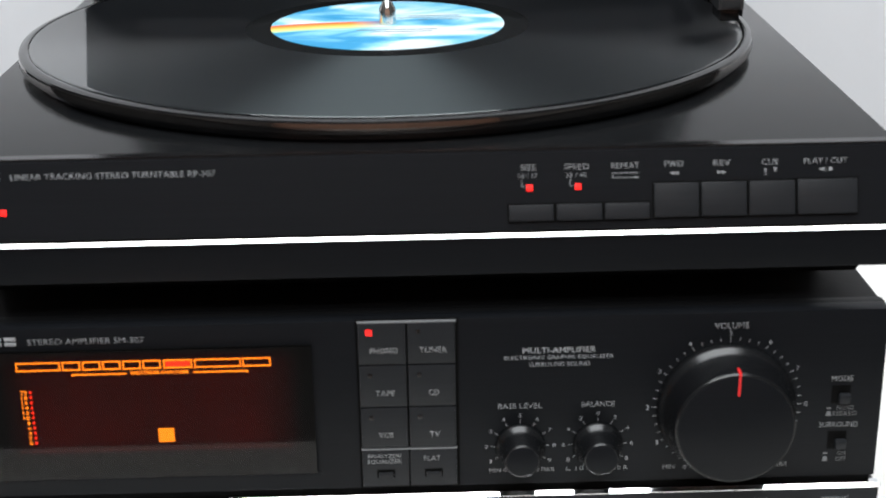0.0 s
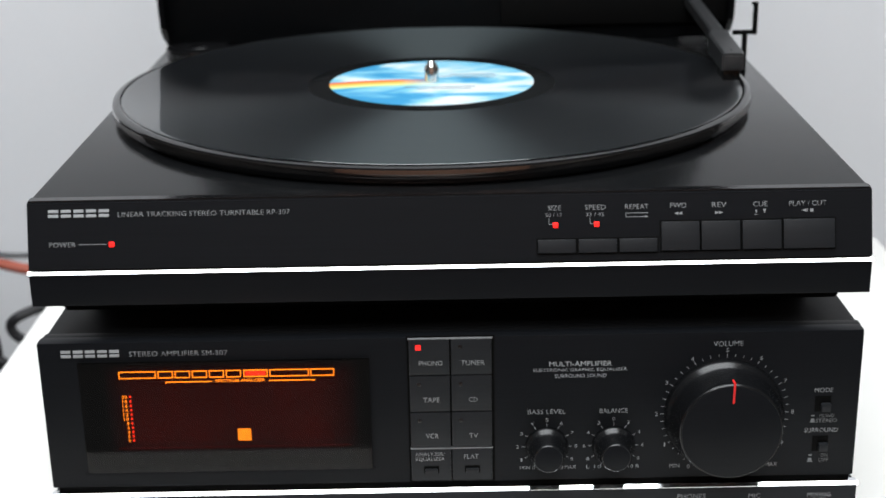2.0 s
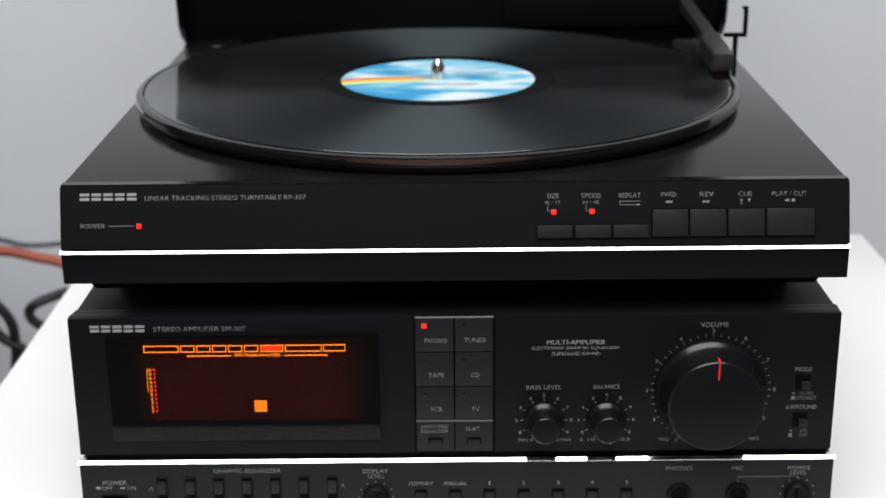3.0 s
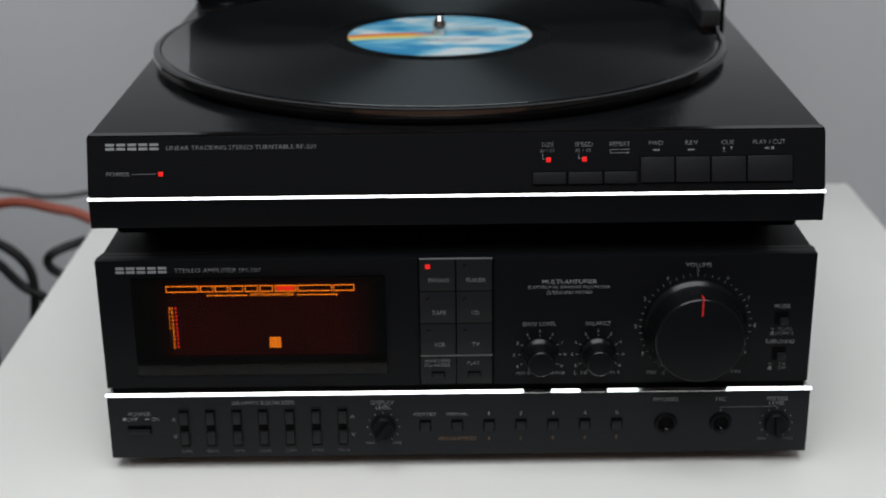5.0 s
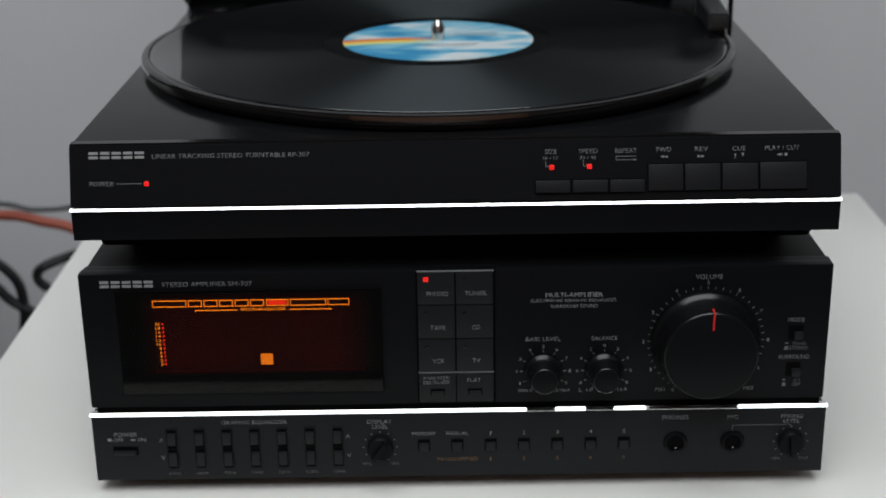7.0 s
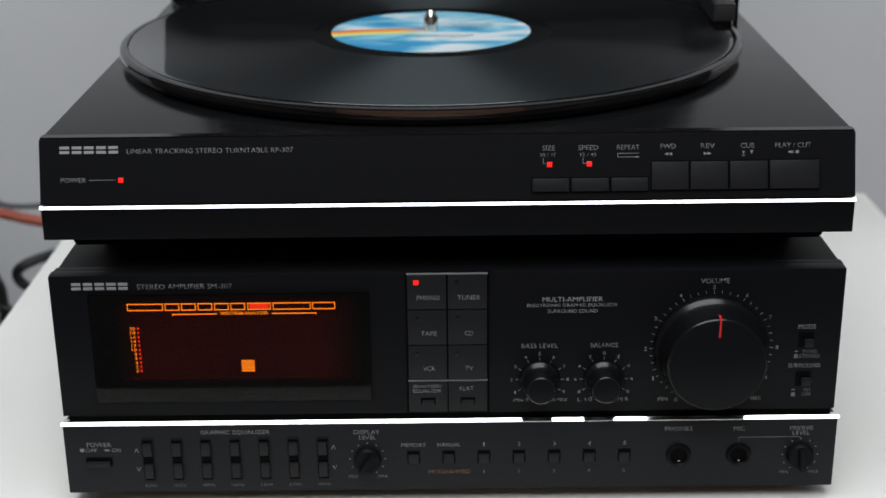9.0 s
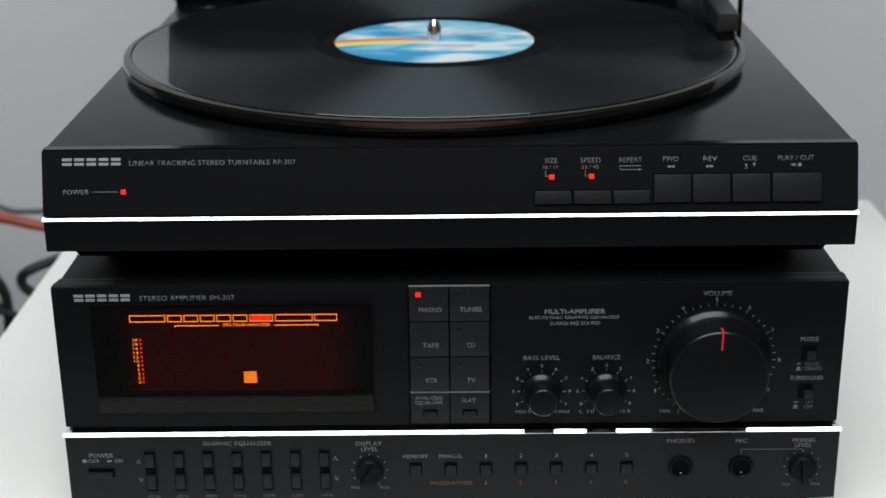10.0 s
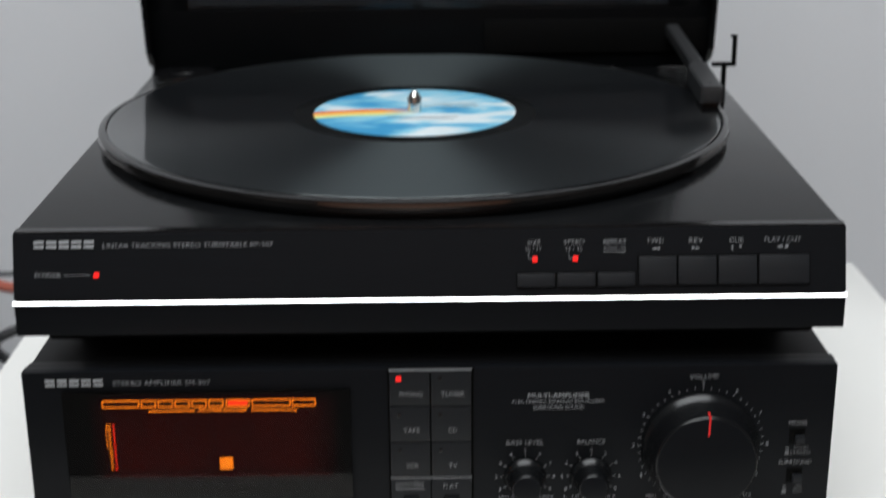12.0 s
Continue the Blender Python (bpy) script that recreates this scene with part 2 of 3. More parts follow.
VINYL, PAPER = vinyl_material(), label_material()
DEAD_WAX = material("smooth_vinyl", (0.008, 0.0086, 0.009), 0.10, stain=0.3)
PAPER_INK = material("label_print", (0.20, 0.26, 0.30), 0.5, grain=0.3)

# ---- mesh helpers ----


def box(x0, x1, y0, y1, z0, z1, bevel=0.0, m=None, seg=2):
    bm = bmesh.new()
    bmesh.ops.create_cube(bm, size=1)
    bmesh.ops.transform(bm, matrix=Matrix.Translation(((x0 + x1) / 2, (y0 + y1) / 2, (z0 + z1) / 2)) @ Matrix.Diagonal((x1 - x0, y1 - y0, z1 - z0, 1)), verts=bm.verts)
    if bevel:
        bmesh.ops.bevel(bm, geom=bm.edges[:], offset=bevel, segments=seg, affect="EDGES", profile=0.6)
    if m:
        bmesh.ops.transform(bm, matrix=m, verts=bm.verts)
    return bm


def joined(*parts):
    bm = bmesh.new()
    for p in parts:
        me = bpy.data.meshes.new("join")
        p.to_mesh(me)
        p.free()
        bm.from_mesh(me)
        bpy.data.meshes.remove(me)
    return bm


def lathe(profile, m=None, seg=48, closed=False):
    """Turns (radius, height) pairs about the local z axis."""
    bm = bmesh.new()
    rings = []
    for r, h in profile:
        if r < 1e-6:
            rings.append([bm.verts.new((0, 0, h))])
        else:
            rings.append([bm.verts.new((r * math.cos(2 * math.pi * i / seg), r * math.sin(2 * math.pi * i / seg), h)) for i in range(seg)])
    pairs = list(zip(rings, rings[1:])) + ([(rings[-1], rings[0])] if closed else [])
    for a, b in pairs:
        for i in range(seg):
            j = (i + 1) % seg
            if len(a) == 1 and len(b) > 1:
                bm.faces.new((a[0], b[j], b[i]))
            elif len(b) == 1 and len(a) > 1:
                bm.faces.new((a[i], a[j], b[0]))
            elif len(a) > 1:
                bm.faces.new((a[i], a[j], b[j], b[i]))
    bmesh.ops.recalc_face_normals(bm, faces=bm.faces)
    if m:
        bmesh.ops.transform(bm, matrix=m, verts=bm.verts)
    return bm


def extruded(outline, x0, x1, bevel=0.0):
    """A (y, z) outline drawn along x."""
    bm = bmesh.new()
    a = [bm.verts.new((x0, y, z)) for y, z in outline]
    b = [bm.verts.new((x1, y, z)) for y, z in outline]
    bm.faces.new(a)
    bm.faces.new(b[::-1])
    for i in range(len(a)):
        j = (i + 1) % len(a)
        bm.faces.new((a[i], b[i], b[j], a[j]))
    bmesh.ops.recalc_face_normals(bm, faces=bm.faces)
    if bevel:
        bmesh.ops.bevel(bm, geom=bm.edges[:], offset=bevel, segments=2, affect="EDGES")
    return bm


def spline(points, steps=10):
    pts = [Vector(p) for p in points]
    out = []
    for i in range(len(pts) - 1):
        p0, p1, p2, p3 = pts[max(i - 1, 0)], pts[i], pts[i + 1], pts[min(i + 2, len(pts) - 1)]
        for k in range(steps):
            t = k / steps
            out.append(0.5 * (2 * p1 + (p2 - p0) * t + (2 * p0 - 5 * p1 + 4 * p2 - p3) * t * t + (3 * p1 - p0 - 3 * p2 + p3) * t ** 3))
    return out + [pts[-1]]


def tube(points, radius, sides=10, smooth=True):
    line = spline(points) if smooth else [Vector(p) for p in points]
    bm, last, up = bmesh.new(), None, Vector((0.1, 0.2, 1))
    for i, p in enumerate(line):
        d = (line[min(i + 1, len(line) - 1)] - line[max(i - 1, 0)]).normalized()
        u = d.cross(up).normalized()
        v = u.cross(d)
        ring = [bm.verts.new(p + radius * (math.cos(a) * u + math.sin(a) * v)) for a in (2 * math.pi * k / sides for k in range(sides))]
        if last:
            for k in range(sides):
                bm.faces.new((last[k], last[(k + 1) % sides], ring[(k + 1) % sides], ring[k]))
        else:
            bm.faces.new(ring)
        last = ring
    bm.faces.new(last[::-1])
    bmesh.ops.recalc_face_normals(bm, faces=bm.faces)
    return bm


def thing(name, base, label, category, group=""):
    ob = new(name)
    ob.location = base
    ob.empty_display_size = 0.02
    return tagged(ob, label, category, group)


def part(name, bm, mat, parent, label="", smooth=True):
    me = bpy.data.meshes.new(name)
    root = parent
    while root.parent:
        root = root.parent
    bm.transform(Matrix.Translation(-root.location))
    bm.to_mesh(me)
    bm.free()
    me.materials.append(mat)
    if smooth:
        me.polygons.foreach_set("use_smooth", [True] * len(me.polygons))
        me.set_sharp_from_angle(angle=radians(35))
    ob = new(name, me)
    ob.parent = parent
    return tagged(ob, label)


def single(name, bm, mat, label, category, kind="", group="", base=(0, 0, 0)):
    me = bpy.data.meshes.new(name)
    bm.transform(Matrix.Translation(-Vector(base)))
    bm.to_mesh(me)
    bm.free()
    me.materials.append(mat)
    me.polygons.foreach_set("use_smooth", [True] * len(me.polygons))
    me.set_sharp_from_angle(angle=radians(35))
    ob = new(name, me)
    ob.location = base
    return tagged(ob, label, category, group, kind)

# ---- the room ----
single("floor", box(-1.12, 1.12, -2.6, 0.72, -0.55, -0.45), FLOOR, "plain grey floor under the table", "floor", "structure")
single("ceiling", box(-1.12, 1.12, -2.6, 0.72, 1.95, 2.05), CEIL, "plain white ceiling", "ceiling", "structure")
single("wall_back", box(-1.12, 1.12, 0.62, 0.72, -0.45, 1.95), WALL, "pale grey painted wall behind the table", "wall", "structure")
single("wall_front", box(-1.12, 1.12, -2.7, -2.6, -0.45, 1.95), WALL_FRONT, "plain brown-grey wall", "wall", "structure")
# unseen side walls, added dark and close to darken the rim's reflection
single("wall_left", box(-1.22, -1.12, -2.6, 0.72, -0.45, 1.95), WALL_SIDE, "unseen side wall, darkened so the platter rim mirrors a dark room", "wall", "structure")
single("wall_right", box(1.12, 1.22, -2.6, 0.72, -0.45, 1.95), WALL_SIDE, "unseen side wall, darkened so the platter rim mirrors a dark room", "wall", "structure")

# ---- the table ----
TX0, TX1, TY0, TY1, TZ = -0.2428, 0.3003, -0.117, 0.4146, 0.0040
table = thing("side_table", (0.03, 0.152, -0.45), "square white laminate side table with thick top", "table")
part("tabletop", box(TX0, TX1, TY0, TY1, TZ - 0.05, TZ, 0.0015), TABLE, table)
for lx in (TX0, TX1 - 0.05):
    for ly in (TY0, TY1 - 0.05):
        part("leg", box(lx + 0.001, lx + 0.049, ly + 0.001, ly + 0.049, -0.45, TZ - 0.05, 0.001), TABLE, table)

# ---- planes on which the controls sit ----
XL, XR = -0.1553, 0.1695
XC = (XL + XR) / 2
YA, YL = -0.001, -0.004
ZST, ZTT, DYT = 0.1371, 0.1628, 0.0079
LEAN = math.atan2(DYT, ZTT - ZST)


def on_amp(x, z, off=0.0):
    return Matrix(((1, 0, 0, x), (0, 0, -1, YA - off), (0, 1, 0, z), (0, 0, 0, 1)))


def on_low(x, z, off=0.0):
    return Matrix(((1, 0, 0, x), (0, 0, -1, YL - off), (0, 1, 0, z), (0, 0, 0, 1)))


def on_tt(x, z, off=0.0):
    s, c = math.sin(LEAN), math.cos(LEAN)
    y = (z - ZST) * math.tan(LEAN)
    return Matrix(((1, 0, 0, x), (0, s, -c, y - off * c), (0, c, s, z + off * s), (0, 0, 0, 1)))


def on_tube(x, z, off=0.0):
    return Matrix(((1, 0, 0, x), (0, 0, -1, 0.003 - off), (0, 1, 0, z), (0, 0, 0, 1)))


def plate(m, w, h, d, bevel=0.0):
    """A small block of w by h that stands d proud of the plane m."""
    return box(-w / 2, w / 2, -h / 2, h / 2, -0.0004, d, bevel, m)


def lettering(text, m, w, h, parent, mat=None, depth=0.00008, bold=0.0):
    """Text w wide and h high (capitals), centred at the plane m."""
    cu = bpy.data.curves.new("lettering", "FONT")
    cu.body, cu.resolution_u, cu.size, cu.offset = text, 2, 1.0, bold - 0.012
    tmp = bpy.data.objects.new("lettering", cu)
    scene.collection.objects.link(tmp)
    bpy.context.view_layer.update()
    me = bpy.data.meshes.new_from_object(tmp.evaluated_get(bpy.context.evaluated_depsgraph_get()))
    bpy.data.objects.remove(tmp)
    bpy.data.curves.remove(cu)
    bm = bmesh.new()
    bm.from_mesh(me)
    bpy.data.meshes.remove(me)
    xs, ys = [v.co.x for v in bm.verts], [v.co.y for v in bm.verts]
    bmesh.ops.translate(bm, vec=(-(min(xs) + max(xs)) / 2, -(min(ys) + max(ys)) / 2, 0), verts=bm.verts)
    bmesh.ops.scale(bm, vec=(w / (max(xs) - min(xs)), h / (max(ys) - min(ys)), 1), verts=bm.verts)
    out = bmesh.ops.extrude_face_region(bm, geom=bm.faces[:])
    bmesh.ops.translate(bm, vec=(0, 0, depth), verts=[g for g in out["geom"] if isinstance(g, bmesh.types.BMVert)])
    bmesh.ops.transform(bm, matrix=m, verts=bm.verts)
    return part("lettering", bm, mat or INK, parent, smooth=False)


def badge(x0, x1, z0, z1, plane, parent):
    """A maker's badge as five plain pairs of bars on a thin backing."""
    w, h = (x1 - x0) / 5, (z1 - z0) / 2
    back = part("badge", plate(plane((x0 + x1) / 2, (z0 + z1) / 2), x1 - x0, z1 - z0, 0.00008), PANEL, parent, "plain silver-grey maker's badge")
    for i in range(5):
        for k in range(2):
            part("bar", plate(plane(x0 + w * (i + 0.5), z0 + h * (k + 0.5)), w * 0.80, h * 0.66, 0.00025, 0.0001), LOGO, back)
    return back


def strokes(plane, rows, parent, name="marking", mat=None):
    """Printed bars: centre x, centre z, width, height."""
    return part(name, joined(*(plate(plane(x, z), w, h, 0.00008) for x, z, w, h in rows)), mat or INK, parent, smooth=False)


def triangles(plane, rows, parent, mat=None):
    """Printed triangles: centre x, centre z, half width, half height, which way (0 right, 90 up, 180 left, 270 down)."""
    bms = []
    for x, z, a, b, turn in rows:
        bm = bmesh.new()
        r = radians(turn)
        pts = [(a, 0), (-a, b), (-a, -b)]
        lo = [bm.verts.new((px * math.cos(r) - py * math.sin(r), px * math.sin(r) + py * math.cos(r), 0.00008)) for px, py in pts]
        bm.faces.new(lo)
        bmesh.ops.transform(bm, matrix=plane(x, z), verts=bm.verts)
        bms.append(bm)
    return part("symbol", joined(*bms), mat or INK, parent, smooth=False)


def carets(plane, rows, parent):
    """Printed open arrowheads: centre x, centre z, half width, half height (negative: pointing down)."""
    bars = []
    for x, z, a, b in rows:
        for side in (-1, 1):
            m = plane(x + side * a / 2, z) @ Matrix.Rotation(math.atan2(-side * 2 * b, a), 4, "Z")
            r = math.hypot(a / 2, b)
            bars.append(box(-r, r, -0.00012, 0.00012, 0, 0.00008, 0, m))
    return part("symbol", joined(*bars), INK, parent, smooth=False)


# ---- stereo amplifier ----
amp = thing("stereo_amplifier", (XC, 0.14, TZ), "black stereo amplifier with amber display, standing on the white table", "amplifier")
part("case", box(XL + 0.0008, XR - 0.0008, 0.0062, 0.29, 0.0125, 0.1068, 0.0012), CASE, amp)
part("top_lip", box(XL + 0.0005, XR - 0.0005, 0.0058, 0.011, 0.1040, 0.1074, 0.0006), CASE, amp)
part("front_panel", box(XL, XR - 0.001, YA, 0.0058, 0.0447, 0.1079, 0.0007), PANEL, amp, "black front panel")
part("groove", box(XL + 0.002, XR - 0.002, 0.0012, 0.006, 0.0415, 0.0450), MATTE, amp)
part("lower_panel", box(XL, XR, YL, 0.0058, 0.0100, 0.04165, 0.0005), LOWER, amp, "charcoal lower control panel")
part("chrome_trim", extruded([(YL - 0.0002, 0.0417), (YL - 0.0002, 0.0419), (YL + 0.0012, 0.0429), (YL + 0.0014, 0.0429), (YL + 0.0016, 0.0422), (0.0012, 0.0422), (0.0012, 0.0417)], XL - 0.0006, XR + 0.0006), CHROME, amp, "bright chrome trim strip", smooth=False)
for fx in (XL + 0.03, XR - 0.03):
    for fy in (0.03, 0.26):
        part("foot", lathe([(0, 0), (0.011, 0), (0.0115, 0.0012), (0.0115, 0.0124 - TZ), (0, 0.0124 - TZ)], Matrix.Translation((fx, fy, TZ)), 24), RUBBER, amp)

badge(-0.1465, -0.1227, 0.1015, 0.1052, on_amp, amp)
lettering("STEREO AMPLIFIER SM-307", on_amp(-0.1001, 0.10295), 0.0386, 0.0021, amp)

# display: tube behind a smoked pane
display = part("display_window", box(-0.1415, -0.0240, YA - 0.0003, YA + 0.0002, 0.0505, 0.0519), PANEL, amp, "amber fluorescent display behind a smoked pane")
part("tube", box(-0.1396, -0.0254, YA - 0.00075, YA - 0.00025, 0.0521, 0.1000), MATTE, display)
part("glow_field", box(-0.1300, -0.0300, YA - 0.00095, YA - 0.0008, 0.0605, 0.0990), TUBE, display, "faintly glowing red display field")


def seg_plane(x, z, off=0.0):
    return on_amp(x, z, 0.0012 + off)


def disp_x(u):
    return -0.1240 + (u - 337) * 0.000157 * 0.993


ZR = 0.0944
for a, b in ((337, 431), (436, 474), (479, 517), (522, 560), (565, 603), (608, 646), (652, 713), (718, 817), (821, 881)):
    x0, x1, t = disp_x(a), disp_x(b), 0.00036
    part("segment_frame", joined(plate(seg_plane((x0 + x1) / 2, ZR + 0.00135), x1 - x0, t, 0.00006), plate(seg_plane((x0 + x1) / 2, ZR - 0.00135), x1 - x0, t, 0.00006), plate(seg_plane(x0 + t / 2, ZR), t, 0.00306, 0.00006), plate(seg_plane(x1 - t / 2, ZR), t, 0.00306, 0.00006)), AMBER, display, "lit amber outline")
part("lit_segment", plate(seg_plane(disp_x(682.5), ZR), 0.0078, 0.0019, 0.00006), RED_SEG, display, "lit red segment")
for a, b in ((513, 455), (773, 830)):
    strokes(seg_plane, [(disp_x(a), 0.0912, 0.0181, 0.00036), (disp_x(b), 0.0910, 0.0004, 0.0007)], display, "underline", AMBER)
lettering("SPECTRUM ANALYZER", seg_plane(disp_x(643), 0.0915), 0.0195, 0.0013, display, AMBER, 0.00004, bold=0.03)
for i in range(11):
    z, w = 0.0851 - i * 0.00191, 0.0021 if i < 6 else 0.00105
    lettering(str(20 - 2 * i), seg_plane(-0.12145 - w / 2, z), w, 0.0013, display, AMBER, 0.00004, bold=0.02)
    part("scale_dot", plate(seg_plane(-0.1203, z), 0.0007, 0.0008, 0.00006), RED_SEG, display)
for i in range(5):
    part("level_bar", plate(seg_plane(disp_x(653) - 0.0013, 0.0657 + i * 0.00108), 0.0053, 0.00066, 0.00006), AMBER, display, "lit amber level bar")
part("base_line", plate(seg_plane(-0.080, 0.0626), 0.093, 0.0003, 0.00005), RED_DIM, display)
for i, text in enumerate(("63Hz", "160Hz", "400Hz", "1kHz", "2.5kHz", "6.3kHz", "16kHz")):
    lettering(text, seg_plane(-0.1170 + i * 0.0118, 0.0588), 0.0058, 0.0012, display, INK_DIM, 0.00004)
pane = part("pane", box(-0.1396, -0.0254, YA - 0.0020, YA - 0.0016, 0.0521, 0.1000), PANE, display, "smoked glossy display pane")
pane.visible_shadow = False

# input selector
sel = part("selector_bed", plate(on_amp(0.0066, 0.0767), 0.0345, 0.0632, 0.0001), MATTE, amp)


def selector(x, z, w, h, text, lit):
    b = part("selector_button", plate(on_amp(x, z), w, h, 0.0011, 0.00035), BUTTON, amp)
    if text:
        part("indicator", plate(on_amp(x - 0.0043, z + 0.0041, 0.0011), 0.0021 if lit else 0.0015, 0.0021 if lit else 0.0015, 0.0002, 0.0001), LED if lit else LED_OFF, b, "lit red indicator" if lit else "unlit indicator")
        lettering(text, on_amp(x + 0.0006, z - 0.0026, 0.0011), {"CD": 0.0034, "TV": 0.0034, "VCR": 0.0050}.get(text, 0.0066 if text == "TAPE" else 0.0092), 0.0020, b)
    return b


for r, (left, right) in enumerate((("PHONO", "TUNER"), ("TAPE", "CD"), ("VCR", "TV"))):
    z = 0.0999 - r * 0.0158
    selector(-0.0018, z, 0.0159, 0.0153, left, r == 0)
    selector(0.0147, z, 0.0159, 0.0153, right, False)
for x, text in ((-0.0018, "ANALYZER/\nEQUALIZER"), (0.0147, "FLAT")):
    b = selector(x, 0.0530, 0.0161, 0.0145, "", False)
    lettering(text, on_amp(x - 0.0004, 0.0564, 0.0011), 0.0118 if len(text) > 4 else 0.0058, 0.0039 if len(text) > 4 else 0.0018, b)
    part("slot", plate(on_amp(x, 0.0508, 0.0011), 0.0062, 0.0031, 0.0001), MATTE, b)
    part("key", plate(on_amp(x, 0.0503, 0.0011), 0.0050, 0.0019, 0.0007, 0.0003), BUTTON, b)
# highlight on the buttons' upper edges, drawn as thin pale grey strips
part("selector_highlight", box(-0.0100, 0.0230, YA - 0.0012, YA, 0.0599, 0.0603, 0.0001), INK_DIM, amp)
part("selector_highlight", box(-0.0100, 0.0230, YA - 0.0011, YA, 0.1073, 0.1078, 0.0001), INK_DIM, amp)

lettering("MULTI-AMPLIFIER", on_amp(0.0577, 0.0956), 0.0246, 0.0020, amp, LOGO, bold=0.012)
lettering("ELECTRONIC GRAPHIC EQUALIZER", on_amp(0.0576, 0.0929), 0.0368, 0.0015, amp, LOGO)
lettering("SURROUND SOUND", on_amp(0.0578, 0.0904), 0.0204, 0.0015, amp, LOGO)


def dial(x, z, r0, r1, rn, marks, plane, parent, minor=0, h=0.0017):
    """Tick marks and numerals round a knob; marks run clockwise from the lower left."""
    bars = []
    n = len(marks) - 1
    for i in range(n * (minor + 1) + 1):
        a = radians(240 - 300 * i / (n * (minor + 1)))
        major = i % (minor + 1) == 0
        ra = r0 if major else r0 + (r1 - r0) * 0.15
        m = plane(x, z) @ Matrix.Rotation(a, 4, "Z") @ Matrix.Translation(((ra + r1) / 2, 0, 0))
        bars.append(box(-(r1 - ra) / 2, (r1 - ra) / 2, -0.0001, 0.0001, 0, 0.00008, 0, m))
    part("dial_scale", joined(*bars), INK, parent, smooth=False)
    for i, text in enumerate(marks):
        if text:
            a = radians(240 - 300 * i / n)
            lettering(text, plane(x + rn * math.cos(a), z + rn * math.sin(a)), 0.0022 if len(text) > 1 else 0.0006 if text == "1" else 0.0011, h, parent, INK)


def turned(name, x, z, profile, plane, parent, label=""):
    return part(name, lathe(profile, plane(x, z), 64), KNOB, parent, label)


# volume
lettering("VOLUME", on_amp(0.1155, 0.1030), 0.0116, 0.0021, amp)
dial(0.1153, 0.0732, 0.0241, 0.0256, 0.0271, ["0", "1", "2", "3", "4", "5", "6", "7", "8", "9", ""], on_amp, amp, 3)
lettering("MIN", on_amp(0.0962, 0.0501), 0.0040, 0.0017, amp)
lettering("MAX", on_amp(0.1352, 0.0501), 0.0044, 0.0017, amp)
vol = turned("volume_knob", 0.1149, 0.0728, [(0, 0), (0.0238, 0), (0.0238, 0.0022), (0.0235, 0.0030), (0.0229, 0.0037), (0.0222, 0.0045), (0.0215, 0.0060), (0.0209, 0.0090), (0.0203, 0.0156), (0.0201, 0.0162), (0.0197, 0.0166), (0, 0.0168)], on_amp, amp, "large black volume knob")
RED_TURN = on_amp(0.1149, 0.0728, 0.0169) @ Matrix.Rotation(radians(-1), 4, "Z")
part("pointer", joined(box(-0.0004, 0.0004, 0.0124, 0.0198, 0, 0.00015, 0, RED_TURN), box(-0.0004, 0.0004, 0.0198, 0.0206, -0.0040, 0.0, 0, RED_TURN)), RED_MARK, vol, "red pointer line")

part("face", lathe([(0, 0.0169), (0.0190, 0.0169), (0.0192, 0.0168), (0.0193, 0.0160)], on_amp(0.1149, 0.0728), 64), PANEL, vol, "matt black front face")

SMALL = [(0, 0), (0.0087, 0), (0.0087, 0.0013), (0.0084, 0.0020), (0.0078, 0.0026), (0.0071, 0.0034), (0.0066, 0.0050), (0.0061, 0.0104), (0.0059, 0.0111), (0.0056, 0.0114), (0, 0.0115)]
for x, text, marks, lo, hi in ((0.0446, "BASS LEVEL", ["", "1", "2", "3", "4", "5", "6", "7", "8", "9", ""], "MIN 0", "10 MAX"), (0.0713, "BALANCE", ["", "8", "6", "4", "2", "0", "2", "4", "6", "8", ""], "L 10", "10 R")):
    lettering(text, on_amp(x - 0.0001, 0.0750), 0.0150 if x < 0.05 else 0.0112, 0.0019, amp)
    dial(x, 0.0597, 0.0088, 0.0101, 0.0117, marks, on_amp, amp, 0, 0.0014)
    lettering(lo, on_amp(x - 0.0077, 0.0503), 0.0060, 0.0015, amp)
    lettering(hi, on_amp(x + 0.0084, 0.0503), 0.0068 if x < 0.05 else 0.0044, 0.0015, amp)
    knob = turned("tone_knob", x, 0.0597, SMALL, on_amp, amp, "small black turning knob")
    part("face", lathe([(0, 0.01165), (0.0052, 0.01165), (0.0054, 0.01155), (0.0055, 0.0110)], on_amp(x, 0.0597), 48), PANEL, knob, "matt black front face")

# mode and surround keys
for z, top, texts in ((0.0765, "MODE", ("MONO", "STEREO")), (0.0590, "SURROUND", ("ON", "OFF"))):
    lettering(top, on_amp(0.1543, z + 0.0059), 0.0072 if top == "MODE" else 0.0134, 0.0019, amp)
    well = part("key_well", plate(on_amp(0.1542, z), 0.0064, 0.0068, 0.00012), MATTE, amp)
    part("key", plate(on_amp(0.1553, z - 0.0012), 0.0038, 0.0034, 0.0022, 0.0007), BUTTON, well)
    lettering(texts[0], on_amp(0.1562, z - 0.0052), 0.0058 if top == "MODE" else 0.0028, 0.0016, amp, INK_DIM)
    lettering(texts[1], on_amp(0.1561, z - 0.0074), 0.0084 if top == "MODE" else 0.0038, 0.0016, amp, INK_DIM)
    strokes(on_amp, [(0.1506, z - 0.0052, 0.0014, 0.0005), (0.1506, z - 0.0071, 0.0014, 0.0012), (0.1506, z - 0.0080, 0.0020, 0.0004)], amp, "symbol", INK_DIM)

